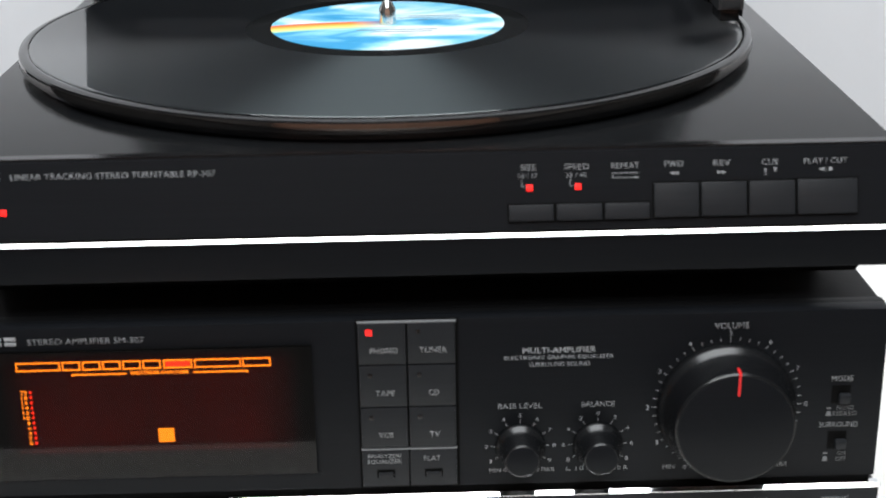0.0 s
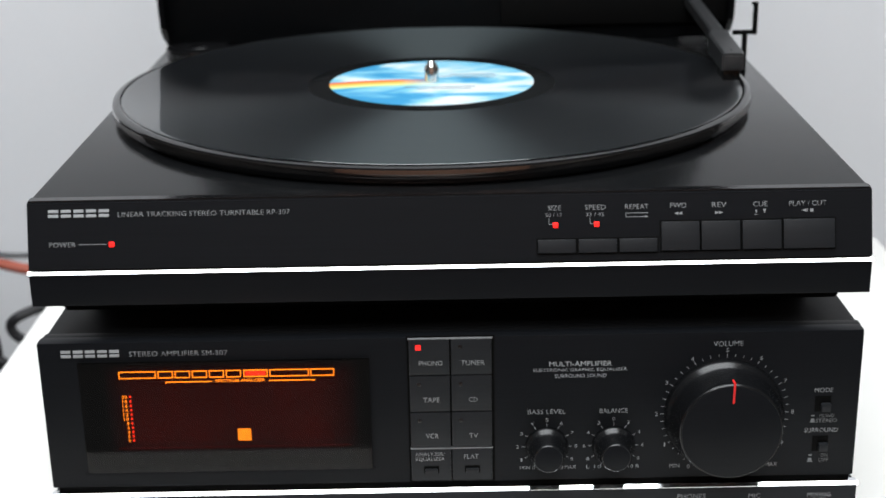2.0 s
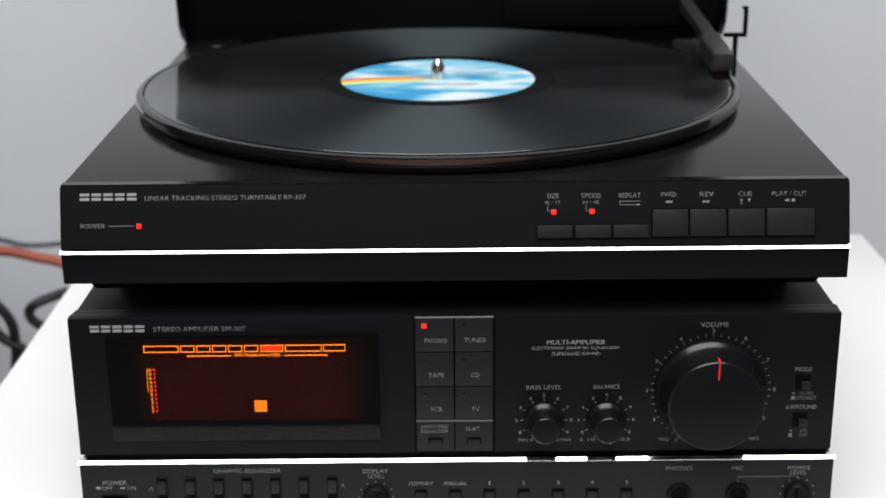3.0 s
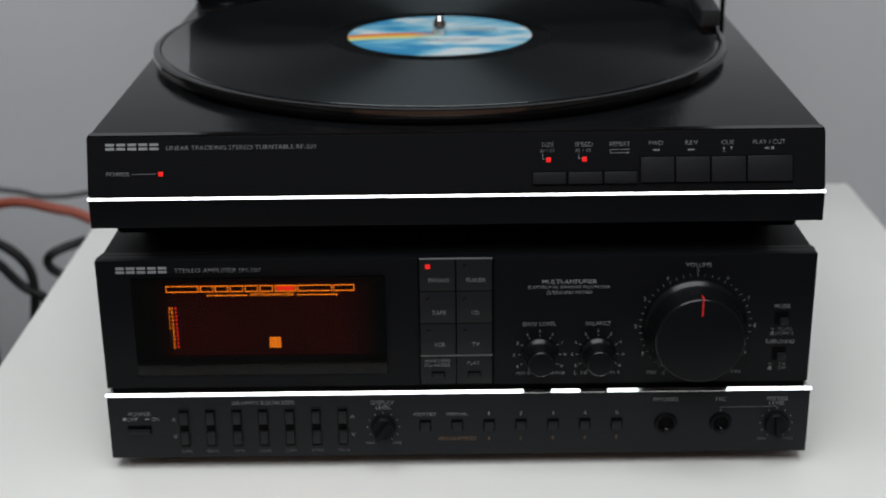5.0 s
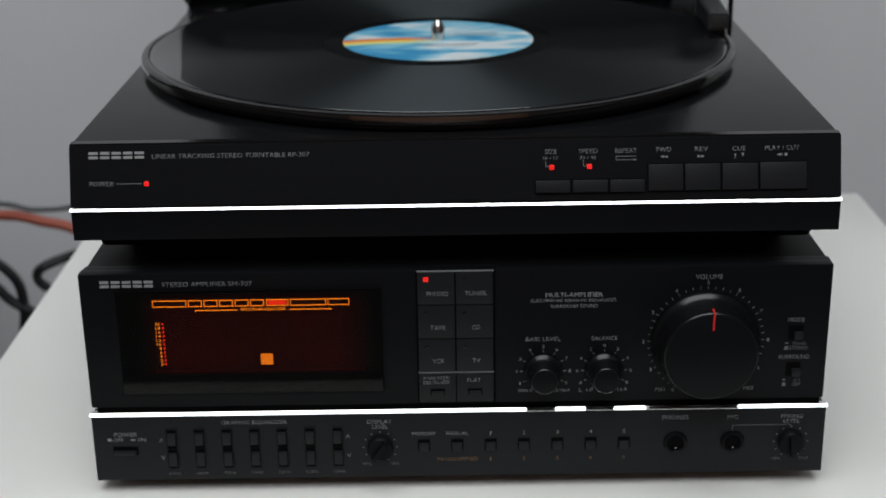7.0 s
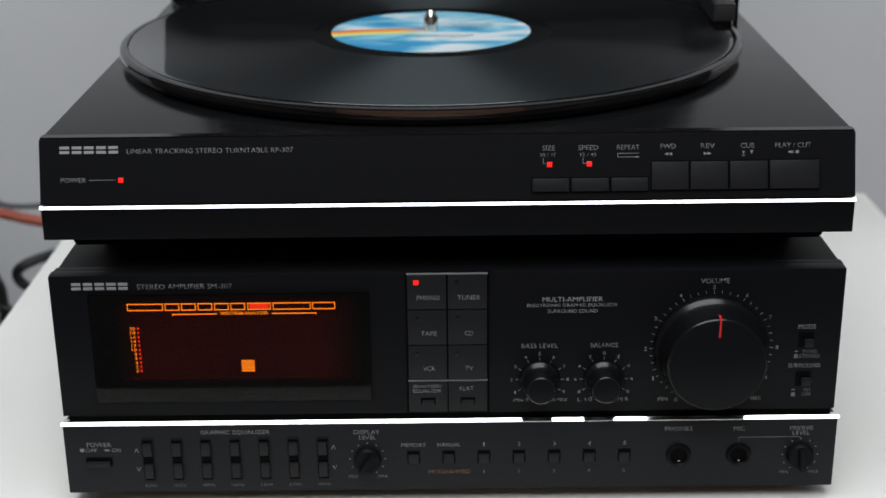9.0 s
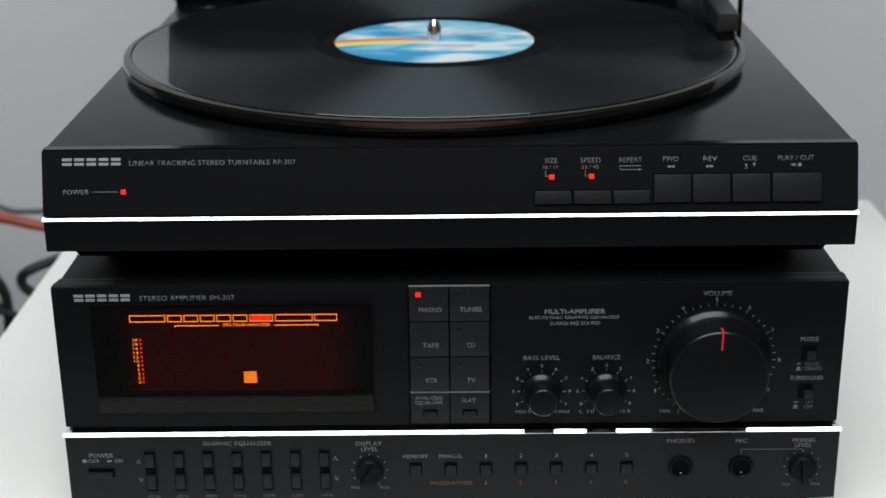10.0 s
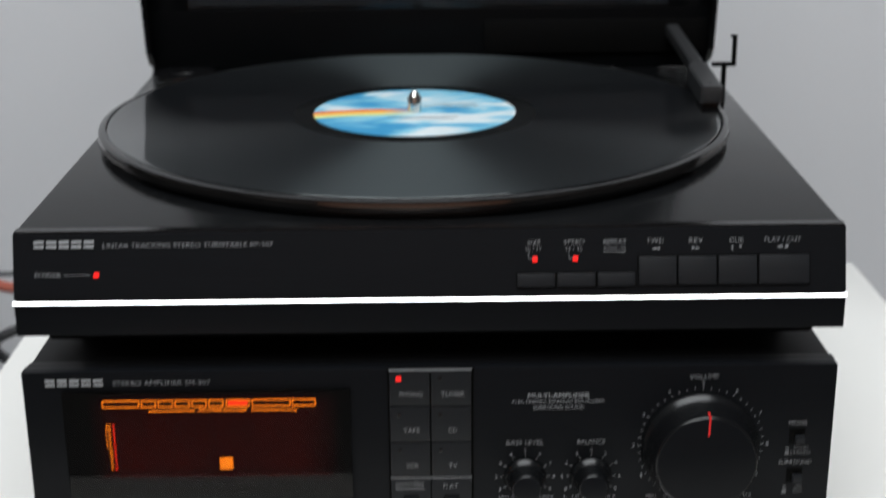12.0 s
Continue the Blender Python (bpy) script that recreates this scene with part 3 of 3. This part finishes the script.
# lower panel
lettering("POWER", on_low(-0.1407, 0.0329), 0.0102, 0.0020, amp)
lettering("OFF", on_low(-0.1442, 0.0303), 0.0050, 0.0017, amp)
lettering("ON", on_low(-0.1336, 0.0303), 0.0034, 0.0017, amp)
strokes(on_low, [(-0.1480, 0.0304, 0.0016, 0.0014), (-0.1375, 0.0303, 0.0020, 0.0007)], amp, "symbol")
well = part("power_slot", plate(on_low(-0.1412, 0.0249), 0.0112, 0.0044, 0.0001), MATTE, amp)
part("power_key", plate(on_low(-0.1414, 0.0240), 0.0100, 0.0022, 0.0016, 0.0004), BUTTON, well)
lettering("GRAPHIC EQUALIZER", on_low(-0.0832, 0.0380), 0.0290, 0.0021, amp)
for i, text in enumerate(("63Hz", "160Hz", "400Hz", "1kHz", "2.5kHz", "6.3kHz", "16kHz")):
    x = -0.1203 + i * 0.01228
    rim = part("slider", joined(plate(on_low(x - 0.0023, 0.0256), 0.0005, 0.0196, 0.0005, 0.0001), plate(on_low(x + 0.0023, 0.0256), 0.0005, 0.0196, 0.0005, 0.0001), plate(on_low(x, 0.0352), 0.0050, 0.0005, 0.0005, 0.0001), plate(on_low(x, 0.0160), 0.0050, 0.0005, 0.0005, 0.0001)), CASE, amp)
    part("slot", plate(on_low(x, 0.0256), 0.0046, 0.0192, 0.0001), MATTE, rim)
    part("upper_cover", plate(on_low(x - 0.0001, 0.0304), 0.0037, 0.0060, 0.0012, 0.0004), BUTTON, rim)
    part("slider_cap", plate(on_low(x, 0.0257), 0.0037, 0.0026, 0.0005, 0.0002), MATTE, rim)
    part("lower_cover", plate(on_low(x + 0.0001, 0.0206), 0.0037, 0.0066, 0.0017, 0.0005), BUTTON, rim)
    lettering(text, on_low(x + 0.0002, 0.0133), 0.0052, 0.0014, amp, INK_DIM)
carets(on_low, [(-0.1251, 0.0299, 0.0008, 0.0009), (-0.1248, 0.0212, 0.0008, -0.0009), (-0.0421, 0.0306, 0.0008, 0.0009), (-0.0418, 0.0212, 0.0008, -0.0009)], amp)
lettering("DISPLAY", on_low(-0.0279, 0.0376), 0.0108, 0.0019, amp)
lettering("LEVEL", on_low(-0.0276, 0.0351), 0.0070, 0.0019, amp)
lettering("MIXING", on_low(0.1546, 0.0375), 0.0094, 0.0018, amp)
lettering("LEVEL", on_low(0.1546, 0.0352), 0.0072, 0.0018, amp)
for x, turn in ((-0.0278, -35), (0.1548, 5)):
    k = part("level_knob", lathe([(0, 0), (0.0058, 0), (0.0058, 0.0012), (0.0054, 0.0030), (0.0050, 0.0034), (0, 0.0035)], on_low(x, 0.0250), 40), PANEL, amp, "small black level knob")
    part("grip", box(-0.0011, 0.0011, -0.0050, 0.0050, 0.0030, 0.0062, 0.0002, on_low(x, 0.0250) @ Matrix.Rotation(radians(turn), 4, "Z")), PANEL, k)
    strokes(on_low, [(x + 0.0074 * math.cos(radians(a)), 0.0250 + 0.0074 * math.sin(radians(a)), 0.0005, 0.0005) for a in range(-60, 241, 30)], amp, "dial_scale")
    lettering("MIN", on_low(x - 0.0063, 0.0167), 0.0036, 0.0014, amp, INK_DIM)
    lettering("MAX", on_low(x + 0.0062, 0.0167), 0.0040, 0.0014, amp, INK_DIM)
lettering("MEMORY", on_low(-0.0083, 0.0313), 0.0104, 0.0017, amp)
lettering("MANUAL", on_low(0.0066, 0.0313), 0.0098, 0.0017, amp)
lettering("PROGRAMMED", on_low(0.0067, 0.0185), 0.0178, 0.0018, amp, BRONZE_INK)
for i in range(7):
    x = -0.0083 + i * 0.01482
    well = part("preset_well", plate(on_low(x, 0.0256), 0.0054, 0.0060, 0.0001), MATTE, amp)
    part("preset_button", plate(on_low(x, 0.0248), 0.0043, 0.0042, 0.0009, 0.0003), BUTTON, well)
    if i > 1:
        lettering(str(i - 1), on_low(x, 0.0313), 0.0006 if i == 2 else 0.0012, 0.0017, amp)
        lettering(str(i - 1), on_low(x, 0.0184), 0.0006 if i == 2 else 0.0012, 0.0017, amp, BRONZE_INK)
lettering("PHONES", on_low(0.1031, 0.0377), 0.0114, 0.0020, amp)
lettering("MIC", on_low(0.1285, 0.0375), 0.0047, 0.0019, amp)
strokes(on_low, [(0.1286, 0.0321, 0.0002, 0.0028), (0.1415, 0.0334, 0.0258, 0.0002), (0.1544, 0.0328, 0.0002, 0.0012)], amp, "bracket_line", INK_DIM)
for x in (0.1035, 0.1289):
    j = part("jack_socket", lathe([(0.0036, 0.0002), (0.0036, 0.0012), (0.0042, 0.0017), (0.0049, 0.0014), (0.0054, 0.0), (0.0036, 0.0)], on_low(x, 0.0254), 40), PANEL, amp)
    part("socket_hole", lathe([(0.0036, 0.0002), (0.0, 0.0002)], on_low(x, 0.0254), 32), MATTE, j)
    part("contact", plate(on_low(x + 0.0002, 0.0228, 0.0003), 0.0010, 0.0004, 0.0003, 0.0001), STEEL, j, "bright spring contact")

# ---- turntable ----
tt = thing("turntable", (XC, 0.16, 0.108), "black linear-tracking turntable with open lid, stacked on the amplifier", "turntable")
part("base_tray", extruded([(0.050, 0.1082), (0.028, 0.1232), (0.315, 0.1232), (0.300, 0.1082)], XL + 0.0105, XR - 0.0105, 0.0006), MATTE, tt)
body = box(XL + 0.0003, XR - 0.0003, DYT + 0.0058, 0.338, 0.1232, ZTT, 0.0006)
for v in body.verts:
    if v.co.x > 0:
        v.co.x += 0.003 * max(0.0, (v.co.y - 0.02) / 0.318)
part("under_tray", extruded([(0.014, 0.1156), (0.006, 0.1232), (0.320, 0.1232), (0.312, 0.1156)], XL + 0.0085, XR - 0.0085, 0.0012), MATTE, tt)
part("plinth", body, PLINTH, tt, "satin black plinth")
part("front_panel", extruded([((0.1377 - ZST) * math.tan(LEAN), 0.1377), (DYT, ZTT), (DYT + 0.0052, ZTT + 0.0003), (DYT + 0.0052, 0.1377)], XL, XR, 0.0004), PANEL, tt, "black sloping front panel")
part("top_lip", box(XL + 0.0004, XR - 0.0004, DYT + 0.0006, DYT + 0.0050, ZTT, ZTT + 0.0006), GLOSS, tt, "glossy black front lip")
part("skirt_panel", box(XL, XR, 0.0, DYT + 0.0052, 0.1231, 0.1358, 0.0004), PANEL, tt)
part("chrome_trim", extruded([(-0.0007, 0.1361), (-0.0007, 0.1363), (0.0007, 0.1374), (0.0009, 0.1374), (0.0012, 0.1370), (0.004, 0.1370), (0.004, 0.1361)], XL - 0.0003, XR + 0.0003), CHROME, tt, "bright chrome trim strip", smooth=False)

badge(-0.1475, -0.1232, 0.1569, 0.1604, on_tt, tt)
lettering("LINEAR TRACKING STEREO TURNTABLE RP-307", on_tt(-0.0872, 0.1580), 0.0661, 0.0019, tt)
lettering("POWER", on_tt(-0.1418, 0.1472), 0.0101, 0.0019, tt)
strokes(on_tt, [(-0.1302, 0.1472, 0.0106, 0.0002)], tt)
for x, z in ((-0.1229, 0.1471), (0.0478, 0.1513), (0.0636, 0.1514)):
    part("indicator", plate(on_tt(x, z), 0.0020, 0.0020, 0.0003, 0.0001), LED, tt, "lit red indicator")
lettering("SIZE", on_tt(0.0475, 0.1576), 0.0050, 0.0019, tt)
lettering("30 / 17", on_tt(0.0472, 0.1550), 0.0064, 0.0014, tt)
lettering("SPEED", on_tt(0.0632, 0.1576), 0.0080, 0.0019, tt)
lettering("33 / 45", on_tt(0.0630, 0.1550), 0.0068, 0.0014, tt)
for x in (0.0453, 0.0611):
    strokes(on_tt, [(x, 0.1527, 0.0002, 0.0024), (x + 0.0007, 0.1516, 0.0014, 0.0002)], tt)
lettering("REPEAT", on_tt(0.0791, 0.1576), 0.0090, 0.0019, tt)
strokes(on_tt, [(0.0791, 0.1553, 0.0086, 0.0002), (0.0785, 0.1539, 0.0074, 0.0002), (0.0749, 0.1546, 0.0002, 0.0014)], tt)
triangles(on_tt, [(0.0829, 0.1539, 0.0007, 0.0004, 0), (0.0942, 0.1549, 0.0008, 0.0006, 180), (0.0957, 0.1549, 0.0008, 0.0006, 180), (0.1099, 0.1549, 0.0008, 0.0006, 0), (0.1114, 0.1549, 0.0008, 0.0006, 0), (0.1249, 0.1550, 0.0007, 0.0005, 270), (0.1281, 0.1551, 0.0007, 0.0005, 270), (0.1432, 0.1552, 0.0010, 0.0006, 180)], tt)
strokes(on_tt, [(0.1446, 0.1552, 0.0002, 0.0012), (0.1462, 0.1552, 0.0012, 0.0012), (0.1249, 0.1540, 0.0012, 0.0002), (0.1281, 0.1559, 0.0012, 0.0002)], tt)
for x, text, w in ((0.0950, "FWD", 0.0061), (0.1107, "REV", 0.0055), (0.1265, "CUE", 0.0055), (0.1447, "PLAY / CUT", 0.0143)):
    lettering(text, on_tt(x, 0.1578), w, 0.0019, tt)
for x0, x1, z0, z1 in ((0.0409, 0.0554, 0.1410, 0.1460), (0.0565, 0.0712, 0.1410, 0.1460), (0.0722, 0.0867, 0.1410, 0.1460), (0.0883, 0.1029, 0.1413, 0.1519), (0.1037, 0.1185, 0.1413, 0.1519), (0.1194, 0.1343, 0.1413, 0.1519), (0.1352, 0.1548, 0.1413, 0.1521)):
    bed = part("button_gap", plate(on_tt((x0 + x1) / 2, (z0 + z1) / 2), x1 - x0 + 0.0012, (z1 - z0 + 0.0010) / math.cos(LEAN), 0.0001), MATTE, tt)
    part("push_button", plate(on_tt((x0 + x1) / 2, (z0 + z1) / 2), x1 - x0, (z1 - z0) / math.cos(LEAN), 0.0012, 0.0003), BUTTON, bed)

CY = 0.172
HUB = Matrix.Translation((0, CY, 0))
part("platter", lathe([(0, 0.1660), (0.1500, 0.1664), (0.1528, 0.1663), (0.1534, 0.1666), (0.1536, 0.1670), (0.1532, 0.1699), (0.1493, 0.1699), (0.1493, 0.1697), (0, 0.1696)], HUB, 160), PLATTER, tt, "dark polished metal platter")
part("drum", lathe([(0, 0.1631), (0.1496, 0.1631), (0.1502, 0.1636), (0.1504, 0.1664), (0, 0.1662)], HUB, 160), DRUM, tt, "dark satin platter drum")
part("platter_lip", lathe([(0.1533, 0.1699), (0.1530, 0.1706), (0.1522, 0.1710), (0.1508, 0.1713), (0.1499, 0.1713), (0.1494, 0.1710), (0.1494, 0.1702)], HUB, 160), RIM, tt, "glossy black platter lip")
part("platter_mat", lathe([(0, 0.1697), (0.148, 0.1697), (0.1485, 0.1703), (0, 0.1703)], HUB, 96), RUBBER, tt)
part("spindle", lathe([(0.0036, 0.1703), (0.0036, 0.1772), (0.0034, 0.1782), (0.0022, 0.1808), (0.0013, 0.1818), (0, 0.1820)], HUB, 32), STEEL, tt, "polished steel spindle")
part("adapter", lathe([(0.0040, 0.1630), (0.0040, 0.1652), (0.0075, 0.1654), (0.0085, 0.1647), (0.0160, 0.1650), (0.0182, 0.1645), (0.0185, 0.1630), (0.0040, 0.1630)], Matrix.Translation((-0.1365, 0.3075, 0)), 48), GLOSS, tt, "round black single adapter")

# tonearm, carriage slot and lid stay
def loft(sections, c=0.0010):
    """A bar through cross sections (x0, x1, y, z0, z1), with its upper edges chamfered."""
    bm, last = bmesh.new(), None
    for x0, x1, y, z0, z1 in sections:
        ring = [bm.verts.new(p) for p in ((x0, y, z0), (x1, y, z0), (x1, y, z1 - c), (x1 - c, y, z1), (x0 + c, y, z1), (x0, y, z1 - c))]
        if last:
            for k in range(6):
                bm.faces.new((last[k], last[(k + 1) % 6], ring[(k + 1) % 6], ring[k]))
        else:
            bm.faces.new(ring)
        last = ring
    bm.faces.new(last[::-1])
    bmesh.ops.recalc_face_normals(bm, faces=bm.faces)
    return bm


tonearm = part("tonearm", loft(((0.1424, 0.1496, 0.203, 0.1812, 0.1874), (0.1440, 0.1510, 0.235, 0.1815, 0.1878), (0.1472, 0.1546, 0.318, 0.1820, 0.1884))), ARM, tt, "black tapered tonearm")
head = part("head_shell", loft(((0.1374, 0.1478, 0.1490, 0.1792, 0.1874), (0.1376, 0.1481, 0.1520, 0.1786, 0.1880), (0.1392, 0.1500, 0.196, 0.1790, 0.1884), (0.1412, 0.1508, 0.205, 0.1800, 0.1882))), ARM, tonearm, "wider black head of the tonearm")
part("front_plate", box(0.1386, 0.1466, 0.1485, 0.1492, 0.1800, 0.1862, 0.0002), ARM, head)
part("finger_mark", box(0.1423, 0.1426, 0.1525, 0.1560, 0.1878, 0.18815), MATTE, head)
part("cartridge", box(0.1388, 0.1468, 0.1515, 0.168, 0.1738, 0.1796, 0.0006), KNOB, tonearm)
part("carriage_slot", box(0.040, 0.1725, 0.3165, 0.3185, 0.172, 0.1915, 0.0005), MATTE, tt)
part("lid_stay", joined(box(0.1602, 0.1626, 0.2140, 0.2165, ZTT, 0.1855, 0.0003), box(0.1550, 0.1675, 0.2141, 0.2164, 0.1838, 0.1859, 0.0003), box(0.1653, 0.1675, 0.2140, 0.2165, 0.1842, 0.2002, 0.0003), box(0.1643, 0.1675, 0.2141, 0.2164, 0.1989, 0.2003, 0.0003)), MATTE, tt, "bent black metal lid stay")

# lid, standing open
LX0, LX1 = -0.1568, 0.1735
lid = part("lid", box(LX0, LX1, 0.319, 0.3375, 0.1630, 0.1985, 0.001), LID_BLACK, tt, "black lid standing open")
for x0, x1 in ((LX0, -0.1335), (0.1485, LX1)):
    part("side_rail", box(x0, x1, 0.319, 0.3235, 0.1980, 0.455, 0.001), LID_BLACK, lid)
part("top_rail", box(-0.1345, 0.1495, 0.319, 0.3235, 0.425, 0.455, 0.001), LID_BLACK, lid)
for x, out in ((LX0, -1), (LX1, 1)):
    wall = bmesh.new()
    inner = x - out * 0.003
    for px in (x, inner):
        flare = out * 0.010
        for y, z, f in ((0.3230, 0.1640, 0), (0.3120, 0.1680, 0), (0.3040, 0.1760, 0), (0.3000, 0.4550, 1), (0.3230, 0.4550, 1)):
            wall.verts.new((px + f * flare, y, z))
    wall.verts.ensure_lookup_table()
    v = wall.verts
    wall.faces.new(v[0:5])
    wall.faces.new([v[i] for i in (9, 8, 7, 6, 5)])
    for i in range(5):
        j = (i + 1) % 5
        wall.faces.new((v[i], v[j], v[5 + j], v[5 + i]))
    bmesh.ops.recalc_face_normals(wall, faces=wall.faces)
    part("lid_side", wall, LID_BLACK, lid)
p = part("lid_window", box(-0.1340, 0.1490, 0.3200, 0.3225, 0.1980, 0.4255), LID_PANE, lid, "smoked clear lid window")
for x in (-0.12, 0.135):
    part("hinge", box(x - 0.012, x + 0.012, 0.3300, 0.3450, ZTT - 0.004, 0.1720, 0.001), MATTE, lid)

# ---- record on the platter ----
RB = (0, CY, 0.1703)
rec = thing("vinyl_record", RB, "black vinyl record with sky-blue rainbow label on the platter", "record")
part("groove_area", lathe([(0.0605, 0.1713), (0.1465, 0.1713), (0.1478, 0.1714), (0.1488, 0.1713), (0.1492, 0.1709), (0.1488, 0.1705), (0.1475, 0.1704), (0.0605, 0.1704)], HUB, 192, True), VINYL, rec, "grooved black vinyl")
part("run_out", lathe([(0.0500, 0.1704), (0.0605, 0.1704), (0.0605, 0.17115), (0.0600, 0.1712), (0.0500, 0.1712)], HUB, 96, True), DEAD_WAX, rec, "smooth run-out ring")
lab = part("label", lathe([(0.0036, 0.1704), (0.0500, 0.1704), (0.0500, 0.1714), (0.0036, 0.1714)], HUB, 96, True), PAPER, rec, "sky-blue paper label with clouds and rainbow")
for x, y, w, h in ((0.004, -0.012, 0.034, 0.0016), (0.006, -0.016, 0.026, 0.0014), (0.018, 0.012, 0.028, 0.0014), (0.020, 0.016, 0.022, 0.0014), (0.022, 0.008, 0.018, 0.0012)):
    part("print_bar", box(x - w / 2, x + w / 2, CY + y - h / 2, CY + y + h / 2, 0.1713, 0.17145), PAPER_INK, lab, smooth=False)

# ---- cables and speaker beside the table ----


def cable(name, points, radius, mat, label):
    return single(name, tube(points, radius), mat, label, "cable", base=points[0])


cable("thin_cable", [(-0.52, 0.50, -0.005), (-0.40, 0.50, -0.014), (-0.3669, 0.50, -0.0199), (-0.3397, 0.50, -0.0237), (-0.3218, 0.50, -0.0278), (-0.2856, 0.50, -0.0245), (-0.20, 0.49, 0.0), (-0.10, 0.46, 0.04), (-0.06, 0.36, 0.13), (-0.06, 0.336, 0.14)], 0.0022, CABLE_GREY, "thin grey cable sagging behind the stack")
cable("thick_cable", [(-0.54, 0.50, -0.09), (-0.41, 0.50, -0.050), (-0.3619, 0.50, -0.0345), (-0.3405, 0.50, -0.0325), (-0.3179, 0.50, -0.0375), (-0.2867, 0.50, -0.0475), (-0.23, 0.49, -0.085), (-0.16, 0.50, -0.20), (-0.12, 0.52, -0.43)], 0.0042, CABLE_RED, "orange-red cable behind the table")
cable("black_cable", [(-0.10, 0.35, 0.03), (-0.14, 0.40, 0.012), (-0.19, 0.44, -0.012), (-0.2519, 0.43, -0.034), (-0.2711, 0.41, -0.0335), (-0.2887, 0.40, -0.0377), (-0.2955, 0.40, -0.0444), (-0.2923, 0.40, -0.0521), (-0.2802, 0.40, -0.0582), (-0.25, 0.44, -0.09), (-0.22, 0.50, -0.25), (-0.21, 0.52, -0.43)], 0.0036, CABLE_BLACK, "black mains cable in a loose loop")
cable("black_cable", [(-0.45, 0.42, -0.02), (-0.36, 0.42, -0.031), (-0.341, 0.42, -0.0365), (-0.325, 0.42, -0.0469), (-0.3157, 0.42, -0.0609), (-0.3143, 0.42, -0.0797), (-0.3169, 0.42, -0.1033), (-0.33, 0.41, -0.22), (-0.36, 0.40, -0.44)], 0.0038, CABLE_BLACK, "black cable hanging beside the table")
cable("black_cable", [(-0.46, 0.42, -0.01), (-0.37, 0.42, -0.036), (-0.3409, 0.42, -0.0536), (-0.3235, 0.42, -0.0725), (-0.304, 0.42, -0.0859), (-0.27, 0.43, -0.13), (-0.24, 0.45, -0.44)], 0.0038, CABLE_BLACK, "black cable hanging beside the table")

spk = thing("speaker", (-0.42, 0.26, -0.45), "tall black box speaker standing beside the table", "speaker")
part("cabinet", box(-0.52, -0.3225, 0.17, 0.35, -0.45, 0.004, 0.003), BOX, spk)
part("upper_cabinet", box(-0.53, -0.3175, 0.165, 0.352, 0.0045, 0.15, 0.003), BOX, spk)
part("grille", box(-0.505, -0.335, 0.158, 0.169, -0.40, -0.02, 0.002), MATTE, spk)

strip = thing("power_strip", (-0.315, 0.36, -0.45), "white plastic power strip on the floor beside the table", "power strip")
part("body", box(-0.34, -0.29, 0.28, 0.50, -0.45, -0.41, 0.006), PLUG, strip)
for y in (0.32, 0.38, 0.44):
    part("socket", lathe([(0, 0.0), (0.019, 0.0), (0.0195, 0.002), (0.017, 0.002), (0.0165, 0.0006), (0, 0.0006)], Matrix.Translation((-0.315, y, -0.4098)), 32), PLUG, strip)

# ---- cabinet across the room, mirrored in the platter's rim ----
cab = thing("wooden_cabinet", (0.0, -1.75, -0.45), "tall brown wooden cabinet standing across the room", "cabinet")
part("body", box(-1.08, 1.08, -2.05, -1.62, -0.45, 1.05, 0.004), CABINET, cab)
door_x = -1.07
for w in (0.40, 0.24, 0.44, 0.30, 0.42, 0.34):
    door = part("door", box(door_x + 0.006, door_x + w - 0.006, -1.618, -1.600, -0.42, 1.03, 0.003), CABINET, cab)
    part("handle", box(door_x + w - 0.05, door_x + w - 0.035, -1.598, -1.580, 0.10, 0.30, 0.003), STEEL, door, "bright metal handle")
    door_x += w
